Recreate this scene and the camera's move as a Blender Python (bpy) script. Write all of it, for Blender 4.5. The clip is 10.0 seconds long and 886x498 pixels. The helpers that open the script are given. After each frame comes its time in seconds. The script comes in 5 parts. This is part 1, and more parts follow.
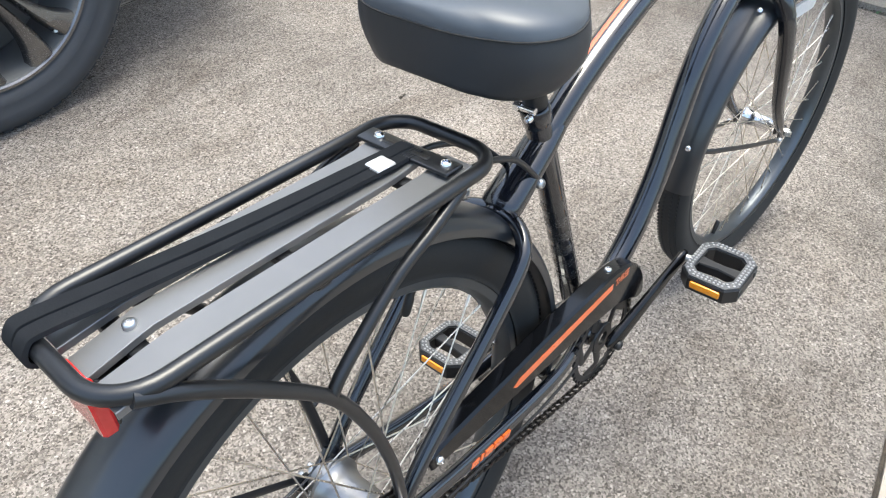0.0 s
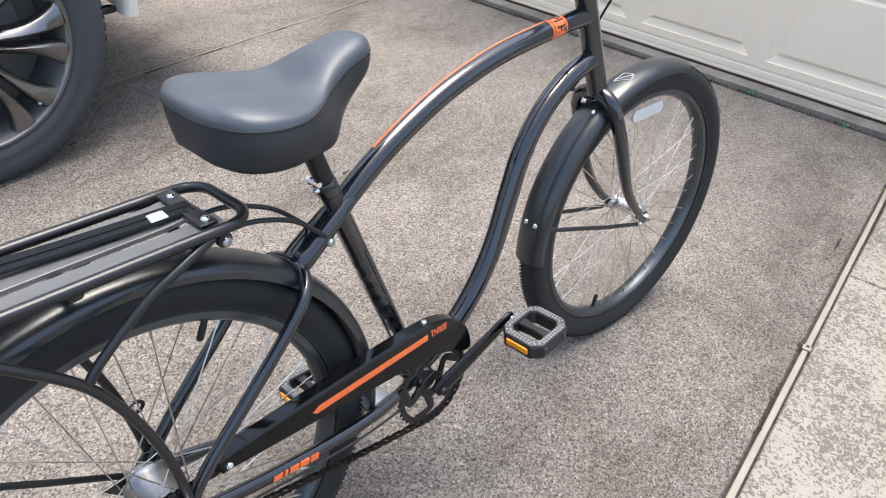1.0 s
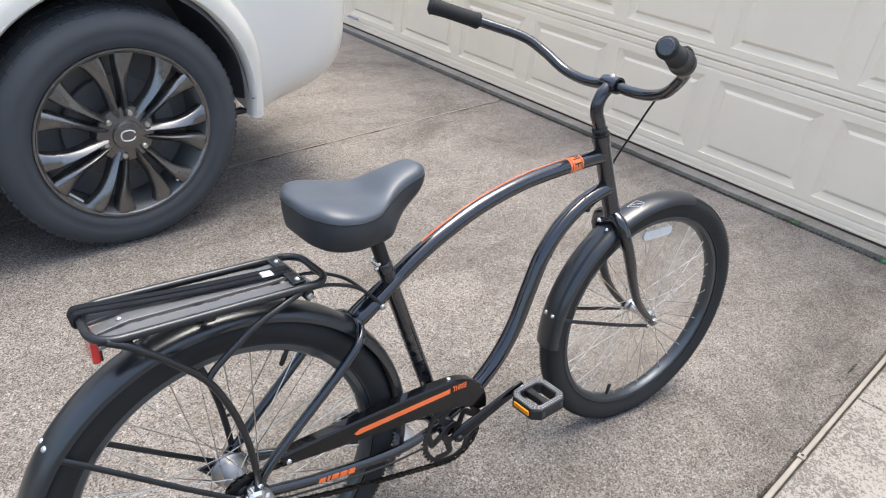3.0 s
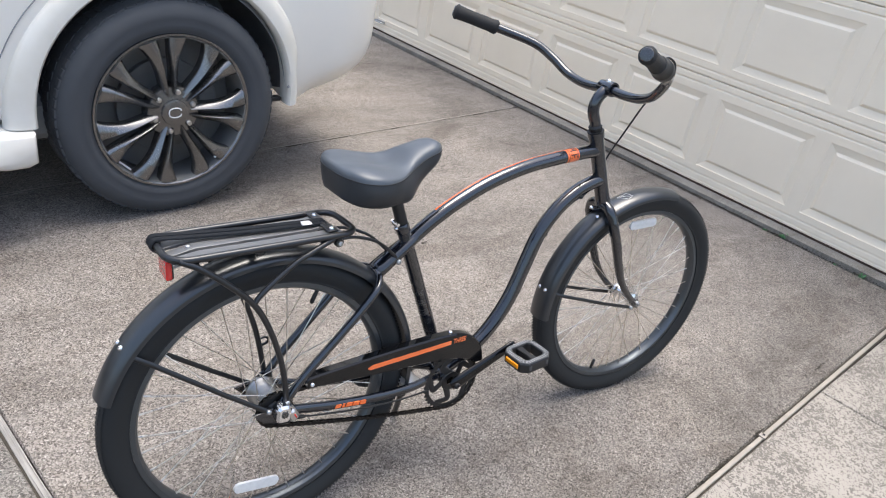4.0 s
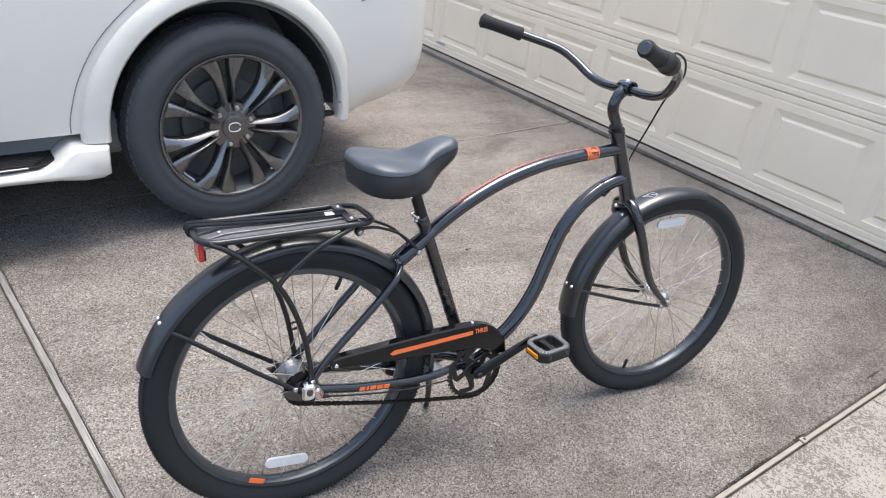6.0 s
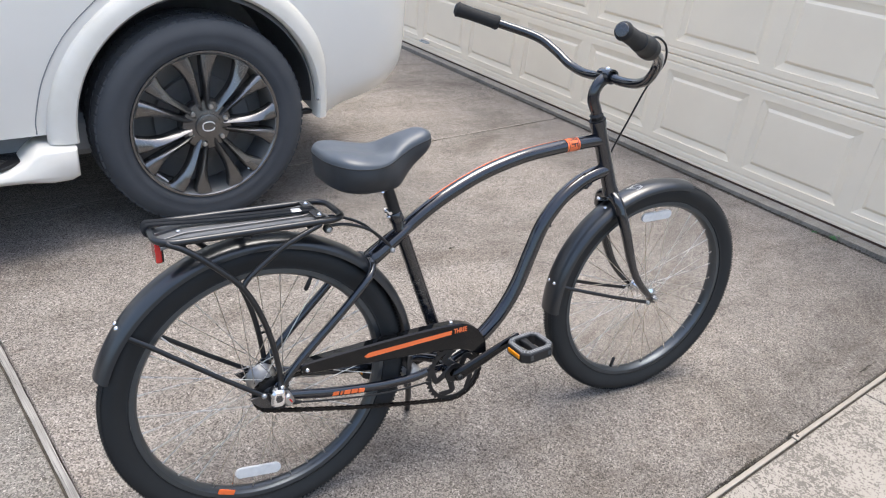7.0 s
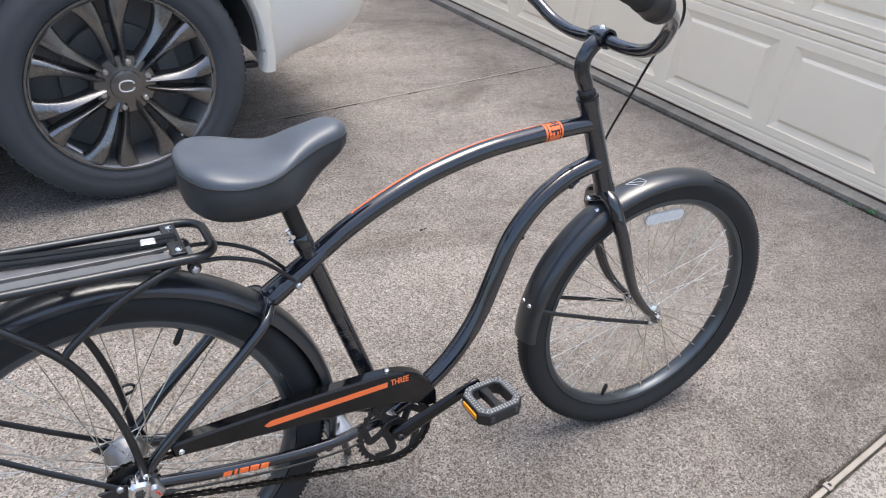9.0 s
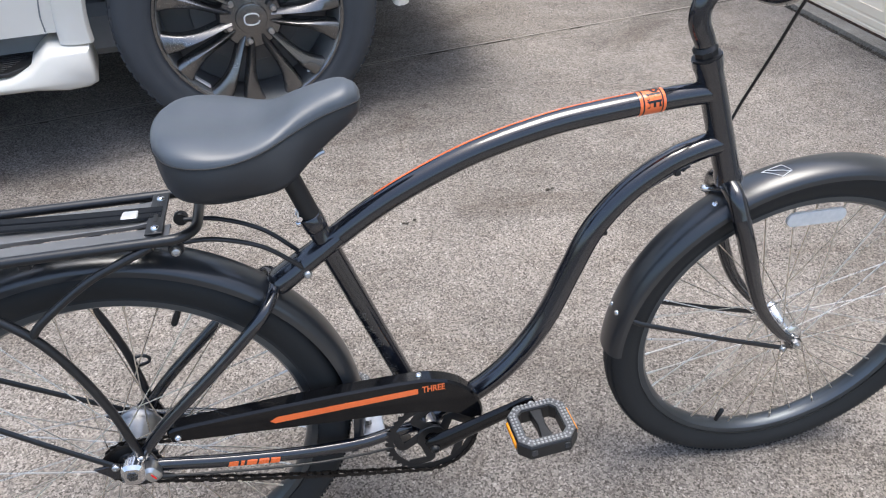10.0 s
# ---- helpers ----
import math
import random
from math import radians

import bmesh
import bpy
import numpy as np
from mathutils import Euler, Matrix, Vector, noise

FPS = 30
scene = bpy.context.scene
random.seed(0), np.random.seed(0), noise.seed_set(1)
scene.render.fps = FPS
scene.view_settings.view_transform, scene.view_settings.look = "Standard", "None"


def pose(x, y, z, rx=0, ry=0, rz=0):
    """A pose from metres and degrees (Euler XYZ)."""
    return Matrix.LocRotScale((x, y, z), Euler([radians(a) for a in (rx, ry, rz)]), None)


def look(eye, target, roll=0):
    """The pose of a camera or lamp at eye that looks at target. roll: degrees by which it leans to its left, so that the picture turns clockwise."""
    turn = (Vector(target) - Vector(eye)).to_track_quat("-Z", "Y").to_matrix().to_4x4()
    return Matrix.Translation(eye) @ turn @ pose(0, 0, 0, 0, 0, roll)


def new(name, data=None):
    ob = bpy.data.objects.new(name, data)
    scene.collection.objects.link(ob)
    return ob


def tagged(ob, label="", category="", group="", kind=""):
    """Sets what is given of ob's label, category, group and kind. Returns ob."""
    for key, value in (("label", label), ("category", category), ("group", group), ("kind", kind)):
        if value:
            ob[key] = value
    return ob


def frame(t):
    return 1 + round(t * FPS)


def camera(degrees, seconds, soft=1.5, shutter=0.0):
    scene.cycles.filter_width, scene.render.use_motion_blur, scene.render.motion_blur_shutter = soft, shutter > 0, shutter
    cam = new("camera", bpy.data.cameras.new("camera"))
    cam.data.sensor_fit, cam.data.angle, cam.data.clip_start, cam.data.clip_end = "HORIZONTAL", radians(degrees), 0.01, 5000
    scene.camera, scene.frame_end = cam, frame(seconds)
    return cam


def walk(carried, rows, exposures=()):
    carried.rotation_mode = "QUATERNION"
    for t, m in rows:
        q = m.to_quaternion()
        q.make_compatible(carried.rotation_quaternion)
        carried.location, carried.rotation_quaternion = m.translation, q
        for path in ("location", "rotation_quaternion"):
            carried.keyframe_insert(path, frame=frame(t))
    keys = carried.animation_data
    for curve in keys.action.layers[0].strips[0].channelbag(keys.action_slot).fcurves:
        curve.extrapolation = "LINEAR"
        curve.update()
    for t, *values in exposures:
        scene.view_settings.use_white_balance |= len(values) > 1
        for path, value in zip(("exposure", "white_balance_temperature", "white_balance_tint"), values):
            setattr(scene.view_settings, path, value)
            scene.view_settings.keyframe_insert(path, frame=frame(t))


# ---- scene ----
cam = camera(64.6, 10.0, 1.1)
PATH = [
    (0, (-0.236, -0.29, 1.076), (0.917, 0.609, -0.29), 5.9),
    (0.5, (-0.225, -0.427, 1.153), (1.007, 0.457, -0.152), 5.9),
    (1, (-0.151, -0.607, 1.193), (1.041, 0.456, -0.011), 6.4),
    (1.5, (-0.076, -0.675, 1.214), (1.131, 0.442, 0.076), 6.2),
    (2, (-0.063, -0.726, 1.249), (1.031, 0.512, 0.121), 3.7),
    (2.5, (-0.136, -0.759, 1.314), (0.894, 0.558, 0.217), 4.1),
    (2.7, (-0.196, -0.801, 1.345), (0.867, 0.541, 0.31), 5.3),
    (3.8, (-0.46, -1.043, 1.408), (0.648, 0.3, 0.424), 10.1),
    (4, (-0.445, -1.074, 1.415), (0.645, 0.28, 0.427), 10.9),
    (4.5, (-0.421, -1.196, 1.428), (0.61, 0.216, 0.457), 11.2),
    (5, (-0.406, -1.239, 1.421), (0.554, 0.236, 0.472), 9.1),
    (6.5, (-0.365, -1.234, 1.394), (0.556, 0.26, 0.435), 7.1),
    (7, (-0.323, -1.21, 1.37), (0.614, 0.28, 0.419), 6.7),
    (7.5, (-0.282, -1.187, 1.357), (0.647, 0.321, 0.427), 7.0),
    (8, (-0.224, -1.08, 1.34), (0.672, 0.441, 0.4), 6.7),
    (8.5, (-0.127, -0.919, 1.332), (0.849, 0.466, 0.269), 7.2),
    (9, (0.027, -0.875, 1.321), (0.909, 0.535, 0.209), 6.8),
    (9.5, (0.198, -0.831, 1.297), (0.684, 0.72, 0.131), 6.0),
    (10, (0.334, -0.739, 1.28), (0.68, 0.743, -0.018), 0.6),
]
EXPOSURES = [(0.0, 1.78, 6540, 3), (0.5, 1.72, 6560, 6), (1.0, 1.54, 6560, 8), (1.5, 1.44, 6560, 8), (2.5, 1.48, 6540, 7), (4.5, 1.42, 6500, 8), (7.5, 1.42, 6500, 8), (8.5, 1.39, 6440, 8), (9.0, 1.36, 6420, 9), (9.5, 1.28, 6340, 8), (10.0, 1.37, 6340, 8)]
walk(cam, [(t, look(eye, target, roll)) for t, eye, target, roll in PATH], EXPOSURES)

# ---- light ----
SUN_EL, SUN_AZ = 83.0, 60.0
world = bpy.data.worlds.new("sky")
scene.world = world
world.use_nodes = True
_n = world.node_tree.nodes
_sky = _n.new("ShaderNodeTexSky")
_sky.sky_type, _sky.sun_disc = "NISHITA", False
_sky.sun_elevation, _sky.sun_rotation = radians(SUN_EL), radians(SUN_AZ)
_sky.dust_density, _sky.air_density, _sky.ozone_density = 4.0, 1.0, 1.0
_n["Background"].inputs[1].default_value = 0.145
_cloud = _n.new("ShaderNodeHueSaturation")   # how much blue the thin high cloud leaves in the sky
_cloud.inputs["Saturation"].default_value = 1.0
world.node_tree.links.new(_sky.outputs[0], _cloud.inputs["Color"])
world.node_tree.links.new(_cloud.outputs[0], _n["Background"].inputs[0])
_sun = bpy.data.lights.new("sun", "SUN")
_sun.energy, _sun.angle, _sun.color = 1.15, radians(34), (1.0, 0.975, 0.93)
sun = new("sun", _sun)
sun.matrix_world = look((4 * math.sin(radians(SUN_AZ)) * math.cos(radians(SUN_EL)), 4 * math.cos(radians(SUN_AZ)) * math.cos(radians(SUN_EL)), 4 * math.sin(radians(SUN_EL))), (0, 0, 0))


# ---- materials ----
def nodes_of(name):
    m = bpy.data.materials.new(name)
    m.use_nodes = True
    nt = m.node_tree
    return m, nt, nt.nodes["Principled BSDF"]


def coords(nt, scale=1.0):
    tc = nt.nodes.new("ShaderNodeTexCoord")
    mp = nt.nodes.new("ShaderNodeMapping")
    mp.inputs["Scale"].default_value = (scale,) * 3 if not isinstance(scale, tuple) else scale
    nt.links.new(tc.outputs["Object"], mp.inputs[0])
    return mp.outputs[0]


def noise_tex(nt, vec, scale, detail=4.0, rough=0.55, distort=0.0):
    n = nt.nodes.new("ShaderNodeTexNoise")
    n.inputs["Scale"].default_value, n.inputs["Detail"].default_value = scale, detail
    n.inputs["Roughness"].default_value, n.inputs["Distortion"].default_value = rough, distort
    nt.links.new(vec, n.inputs["Vector"])
    return n.outputs["Fac"]


def ramp(nt, fac, stops):
    r = nt.nodes.new("ShaderNodeValToRGB")
    while len(r.color_ramp.elements) < len(stops):
        r.color_ramp.elements.new(0.5)
    for e, (p, c) in zip(r.color_ramp.elements, stops):
        e.position = p
        e.color = (*c, 1) if isinstance(c, tuple) else (c, c, c, 1)
    nt.links.new(fac, r.inputs[0])
    return r.outputs[0]


def mix(nt, a, b, fac, kind="MIX"):
    m = nt.nodes.new("ShaderNodeMix")
    m.data_type, m.blend_type = "RGBA", kind
    for sock, v in ((m.inputs[6], a), (m.inputs[7], b)):
        if isinstance(v, tuple):
            sock.default_value = (*v, 1)
        else:
            nt.links.new(v, sock)
    if isinstance(fac, float):
        m.inputs[0].default_value = fac
    else:
        nt.links.new(fac, m.inputs[0])
    return m.outputs[2]


def bump(nt, bsdf, height, strength=0.3, dist=0.002, under=None):
    b = nt.nodes.new("ShaderNodeBump")
    b.inputs["Strength"].default_value, b.inputs["Distance"].default_value = strength, dist
    nt.links.new(height, b.inputs["Height"])
    if under is not None:
        nt.links.new(under, b.inputs["Normal"])
    nt.links.new(b.outputs[0], bsdf.inputs["Normal"])
    return b.outputs[0]


def surf(name, c1, c2, scale=20.0, fine=300.0, rough=0.5, spread=0.1, metal=0.0, relief=0.0, dist=0.0005, coat=0.0, ior=1.5, coat_rough=0.15):
    """A two-scale surface: patches between two colours, fine grain in the gloss and the relief."""
    m, nt, p = nodes_of(name)
    v = coords(nt)
    big, small = noise_tex(nt, v, scale), noise_tex(nt, v, fine, 3.0)
    col = mix(nt, c1, c2, ramp(nt, big, [(0.3, 0.0), (0.7, 1.0)]))
    nt.links.new(col, p.inputs["Base Color"])
    rr = nt.nodes.new("ShaderNodeMapRange")
    rr.inputs[3].default_value, rr.inputs[4].default_value = max(0.02, rough - spread), min(1.0, rough + spread)
    nt.links.new(mix(nt, big, small, 0.5), rr.inputs[0])
    nt.links.new(rr.outputs[0], p.inputs["Roughness"])
    p.inputs["Metallic"].default_value, p.inputs["Coat Weight"].default_value, p.inputs["IOR"].default_value = metal, coat, ior
    p.inputs["Coat Roughness"].default_value = coat_rough
    if relief:
        bump(nt, p, small, relief, dist)
    return m


def concrete(name, dark, light, pebble=1.0, stain=1.0):
    """Worn concrete with the sand washed off the top: fine stones, a few pale ones, brown stains and washed-down dirt."""
    m, nt, p = nodes_of(name)
    v = coords(nt)

    def stones(scale):
        t = nt.nodes.new("ShaderNodeTexVoronoi")
        t.inputs["Scale"].default_value = scale
        nt.links.new(v, t.inputs["Vector"])
        c = nt.nodes.new("ShaderNodeSeparateColor")
        nt.links.new(t.outputs["Color"], c.inputs[0])
        return t, c.outputs[0], c.outputs[1]

    vor, pick, _ = stones(290.0)
    small, spick, tone = stones(240.0)
    mid = tuple((a + b) / 2 for a, b in zip(dark, light))
    grains = ramp(nt, mix(nt, pick, ramp(nt, noise_tex(nt, v, 330.0, 4.0, 0.8), [(0.34, 0.0), (0.66, 1.0)]), 0.27), [(0.0, tuple(c * 0.30 for c in dark)), (0.22, tuple(c * 0.68 for c in dark)), (0.55, mid), (0.86, tuple(c * 1.12 for c in light)), (1.0, tuple(min(1, c * 1.48) for c in light))])
    sand = mix(nt, dark, light, ramp(nt, noise_tex(nt, v, 190.0, 6.0, 0.75), [(0.36, 0.0), (0.64, 1.0)]))
    show = ramp(nt, noise_tex(nt, v, 9.0, 6.0, 0.65), [(0.35, 0.80 * pebble), (0.65, 1.0 * pebble)])
    col = mix(nt, sand, grains, show)
    # sparse pale and dark stones of several millimetres
    col = mix(nt, col, (0.48, 0.45, 0.415), ramp(nt, spick, [(0.976, 0.0), (0.982, 0.62 * pebble)]))
    col = mix(nt, col, (0.05, 0.043, 0.037), ramp(nt, spick, [(0.045, 0.8 * pebble), (0.055, 0.0)]))
    # broad patches, brown blotches, streaks along the path edge
    patches = ramp(nt, noise_tex(nt, v, 1.1, 7.0, 0.62, 0.6), [(0.3, (0.68, 0.68, 0.68)), (0.5, (0.97, 0.97, 0.97)), (0.72, (1.14, 1.13, 1.11))])
    col = mix(nt, col, patches, stain, "MULTIPLY")
    blots = ramp(nt, noise_tex(nt, v, 13.0, 9.0, 0.80, 0.3), [(0.36, (0.64, 0.59, 0.53)), (0.55, (1.03, 1.03, 1.03))])
    col = mix(nt, col, blots, 0.34 * stain, "MULTIPLY")
    turn = nt.nodes.new("ShaderNodeMapping")
    turn.inputs["Rotation"].default_value = (0, 0, radians(-7.6))
    turn.inputs["Scale"].default_value = (1.6, 4.4, 1.0)
    nt.links.new(v, turn.inputs[0])
    streak = ramp(nt, noise_tex(nt, turn.outputs[0], 1.0, 10.0, 0.78, 0.7), [(0.35, (0.60, 0.565, 0.525)), (0.52, (1.0, 1.0, 1.0)), (0.70, (1.12, 1.11, 1.09))])
    col = mix(nt, col, streak, 0.72 * stain, "MULTIPLY")
    # dirt washed down towards the path side, broken up by patches
    pos = nt.nodes.new("ShaderNodeSeparateXYZ")
    nt.links.new(v, pos.inputs[0])
    fall = nt.nodes.new("ShaderNodeMapRange")
    fall.inputs[1].default_value, fall.inputs[2].default_value = 0.16, -0.52
    slope = nt.nodes.new("ShaderNodeMath")
    slope.operation, slope.inputs[1].default_value = "MULTIPLY_ADD", -0.134
    nt.links.new(pos.outputs[0], slope.inputs[0])
    nt.links.new(pos.outputs[1], slope.inputs[2])
    nt.links.new(slope.outputs[0], fall.inputs[0])
    dirt = nt.nodes.new("ShaderNodeMath")
    dirt.operation = "MULTIPLY"
    nt.links.new(fall.outputs[0], dirt.inputs[0])
    nt.links.new(ramp(nt, noise_tex(nt, v, 2.6, 6.0, 0.70, 0.8), [(0.30, 1.0), (0.66, 0.25)]), dirt.inputs[1])
    col = mix(nt, col, mix(nt, col, (0.47, 0.465, 0.45), 1.0, "MULTIPLY"), dirt.outputs[0])
    nt.links.new(col, p.inputs["Base Color"])
    p.inputs["Roughness"].default_value = 0.9
    p.inputs["Specular IOR Level"].default_value = 0.3
    h = mix(nt, vor.outputs["Distance"], noise_tex(nt, v, 80.0, 8.0, 0.72), 0.8)
    bump(nt, p, h, 0.6, 0.004)
    return m


M = {}
M["drive"] = concrete("exposed_concrete", (0.139, 0.1250, 0.1135), (0.283, 0.2580, 0.2350))
M["drive_b"] = concrete("older_concrete", (0.118, 0.111, 0.102), (0.236, 0.222, 0.204), 0.95, 0.8)
M["lip"] = concrete("slab_edge_concrete", (0.165, 0.154, 0.137), (0.335, 0.312, 0.277), 0.4, 1.0)


M["pale_joint"] = surf("pale_mortar", (0.20, 0.183, 0.160), (0.29, 0.268, 0.236), 40, 300, 0.9, 0.05, relief=0.5, dist=0.002)


def deck_coat():
    """Troweled coating: flat cream islands with darker rough hollows between."""
    m, nt, p = nodes_of("troweled_deck_coat")
    v = coords(nt)
    n = noise_tex(nt, v, 78.0, 4.0, 0.62, 1.5)
    area = noise_tex(nt, v, 4.0, 3.0)
    ad = nt.nodes.new("ShaderNodeMath")
    ad.operation = "MULTIPLY_ADD"
    ad.inputs[1].default_value = 0.35
    nt.links.new(area, ad.inputs[0])
    nt.links.new(n, ad.inputs[2])
    isl = ramp(nt, ad.outputs[0], [(0.692, 0.0), (0.708, 1.0)])
    low = mix(nt, (0.105, 0.094, 0.082), (0.150, 0.136, 0.120), noise_tex(nt, v, 160.0, 3.0))
    high = mix(nt, (0.25, 0.227, 0.199), (0.30, 0.275, 0.243), noise_tex(nt, v, 14.0, 5.0))
    rim_ = ramp(nt, ad.outputs[0], [(0.680, 0.0), (0.692, 0.6), (0.704, 0.6), (0.716, 0.0)])   # thin dark line round the edge of each hollow
    nt.links.new(mix(nt, mix(nt, high, low, isl), (0.048, 0.043, 0.037), rim_), p.inputs["Base Color"])
    p.inputs["Roughness"].default_value = 0.85
    inv = nt.nodes.new("ShaderNodeInvert")
    nt.links.new(isl, inv.inputs[1])
    bump(nt, p, inv.outputs[0], 0.5, 0.002)
    return m


M["deck"] = deck_coat()
M["strip"] = surf("cream_plastic_strip", (0.30, 0.272, 0.235), (0.24, 0.215, 0.185), 12, 250, 0.6, 0.1, relief=0.15)
def timber():
    """Weathered grey timber, its grain drawn out along the strip, with dark checks."""
    m, nt, p = nodes_of("weathered_timber")
    v = coords(nt)
    turn = nt.nodes.new("ShaderNodeMapping")
    turn.inputs["Rotation"].default_value = (0, 0, radians(102.4))
    turn.vector_type = "TEXTURE"
    turn.inputs["Scale"].default_value = (1 / 7.0, 1 / 330.0, 1 / 60.0)
    nt.links.new(v, turn.inputs[0])
    grain = noise_tex(nt, turn.outputs[0], 1.0, 5.0, 0.65, 0.4)
    col = ramp(nt, grain, [(0.30, (0.05, 0.046, 0.042)), (0.40, (0.19, 0.18, 0.168)), (0.62, (0.30, 0.288, 0.27)), (0.80, (0.40, 0.386, 0.362))])
    nt.links.new(mix(nt, col, ramp(nt, noise_tex(nt, v, 6.0, 5.0), [(0.3, (0.72, 0.72, 0.72)), (0.7, (1.1, 1.1, 1.1))]), 1.0, "MULTIPLY"), p.inputs["Base Color"])
    p.inputs["Roughness"].default_value = 0.9
    bump(nt, p, grain, 0.8, 0.003)
    return m


M["old_wood"] = timber()
M["soil"] = surf("dark_soil", (0.022, 0.019, 0.015), (0.06, 0.05, 0.038), 40, 300, 0.95, 0.03, relief=0.8, dist=0.004)
M["leaf"] = surf("weed_green", (0.03, 0.10, 0.035), (0.06, 0.17, 0.06), 60, 300, 0.6)
M["door"] = surf("almond_door_paint", (0.815, 0.718, 0.572), (0.862, 0.765, 0.612), 3.0, 260, 0.55, 0.06, relief=0.12)
M["seal"] = surf("brown_rubber_seal", (0.055, 0.03, 0.022), (0.10, 0.06, 0.045), 15, 200, 0.8, 0.05)
M["wall"] = surf("pale_stucco", (0.55, 0.50, 0.43), (0.62, 0.57, 0.50), 4, 160, 0.9, 0.05, relief=0.6, dist=0.003)
M["black"] = surf("blue_black_frame_paint", (0.0040, 0.0053, 0.0092), (0.0055, 0.0072, 0.0120), 8, 500, 0.17, 0.03, coat=0.85, relief=0.006, ior=1.55, coat_rough=0.06)
M["satin"] = surf("satin_black_fender_paint", (0.0085, 0.0110, 0.0145), (0.0115, 0.0145, 0.0185), 6, 500, 0.33, 0.04, coat=0.35, relief=0.008, ior=1.6)
M["rackblk"] = surf("matt_black_powder_coat", (0.005, 0.0058, 0.0075), (0.008, 0.009, 0.011), 10, 700, 0.38, 0.05, coat=0.25, relief=0.05)
M["slat"] = surf("grey_black_rack_sheet", (0.185, 0.187, 0.190), (0.22, 0.222, 0.225), 10, 500, 0.42, 0.05, metal=0.65, relief=0.03)
M["plastic"] = surf("black_moulded_plastic", (0.006, 0.0063, 0.0072), (0.010, 0.0103, 0.0112), 12, 600, 0.45, 0.06, relief=0.1)
M["guard"] = surf("gloss_black_plastic", (0.003, 0.0032, 0.004), (0.0042, 0.0045, 0.0053), 8, 500, 0.09, 0.03, relief=0.004, ior=1.42, coat=0.0)
# The saddle top's blue-grey carries the sky's sheen; the sides stay darker.
M["vinyl"] = surf("black_saddle_vinyl_sky_sheen", (0.046, 0.056, 0.069), (0.060, 0.071, 0.085), 12, 900, 0.46, 0.04, relief=0.10, dist=0.0004, ior=1.6)
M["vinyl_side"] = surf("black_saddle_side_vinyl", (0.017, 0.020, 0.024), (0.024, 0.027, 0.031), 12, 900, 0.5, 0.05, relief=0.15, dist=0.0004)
M["rubber"] = surf("bicycle_tyre_rubber", (0.009, 0.0105, 0.0118), (0.013, 0.0148, 0.016), 10, 350, 0.66, 0.1, relief=0.12, ior=1.45)
M["foam"] = surf("black_foam_grip", (0.012, 0.012, 0.012), (0.02, 0.02, 0.02), 20, 900, 0.85, 0.06, relief=0.3)
M["rim"] = surf("dark_grey_rim", (0.075, 0.085, 0.094), (0.10, 0.11, 0.12), 8, 400, 0.32, 0.06, metal=0.75)
M["steel"] = surf("brushed_steel", (0.50, 0.50, 0.50), (0.62, 0.62, 0.61), 30, 500, 0.32, 0.1, metal=1.0)
M["hub"] = surf("dull_hub_alloy", (0.30, 0.30, 0.30), (0.40, 0.40, 0.40), 30, 500, 0.36, 0.08, metal=1.0)
M["chrome"] = surf("chrome", (0.75, 0.75, 0.76), (0.82, 0.82, 0.83), 20, 300, 0.14, 0.05, metal=1.0)
M["spoke"] = surf("steel_spoke", (0.60, 0.545, 0.475), (0.70, 0.64, 0.56), 30, 300, 0.28, 0.06, metal=0.9)
M["chainm"] = surf("oiled_chain_steel", (0.018, 0.017, 0.016), (0.045, 0.04, 0.036), 80, 500, 0.45, 0.1, metal=0.8)
M["orange"] = surf("orange_decal", (0.80, 0.135, 0.025), (0.86, 0.16, 0.03), 10, 400, 0.28, 0.05, coat=1.0)
M["stripe"] = surf("glossy_orange_stripe", (0.74, 0.125, 0.025), (0.80, 0.15, 0.03), 10, 400, 0.26, 0.04, coat=1.0, ior=1.9)
M["decal_dark"] = surf("dark_grey_decal", (0.014, 0.0148, 0.0165), (0.022, 0.023, 0.0245), 30, 300, 0.27, 0.04, coat=0.5, ior=1.65)
M["decal_black"] = surf("black_decal", (0.006, 0.006, 0.006), (0.009, 0.009, 0.009), 30, 300, 0.4)
M["decal_white"] = surf("silver_decal", (0.62, 0.62, 0.62), (0.70, 0.70, 0.70), 30, 300, 0.35)
M["red"] = surf("red_reflector", (0.55, 0.012, 0.012), (0.68, 0.02, 0.018), 60, 400, 0.22, 0.08, coat=0.6, relief=0.25, dist=0.001)
M["amber"] = surf("amber_reflector", (0.85, 0.28, 0.01), (0.95, 0.36, 0.015), 90, 400, 0.2, 0.08, coat=0.6, relief=0.25, dist=0.001)
M["clear"] = surf("white_reflector", (0.60, 0.60, 0.585), (0.70, 0.70, 0.68), 90, 400, 0.35, 0.08, relief=0.15, dist=0.0006)
M["tread"] = surf("grey_pedal_tread", (0.055, 0.058, 0.062), (0.085, 0.088, 0.092), 30, 500, 0.6, 0.08, relief=0.3)
M["stud"] = surf("pale_grey_pedal_studs", (0.20, 0.205, 0.21), (0.28, 0.28, 0.285), 30, 500, 0.55, 0.08)
M["strap"] = surf("black_elastic_strap", (0.010, 0.0115, 0.014), (0.015, 0.017, 0.020), 30, 500, 0.65, 0.06, relief=0.3, ior=1.4)
M["tag_silver"] = surf("brushed_silver_clip", (0.62, 0.62, 0.62), (0.70, 0.70, 0.70), 30, 300, 0.35, metal=0.6)
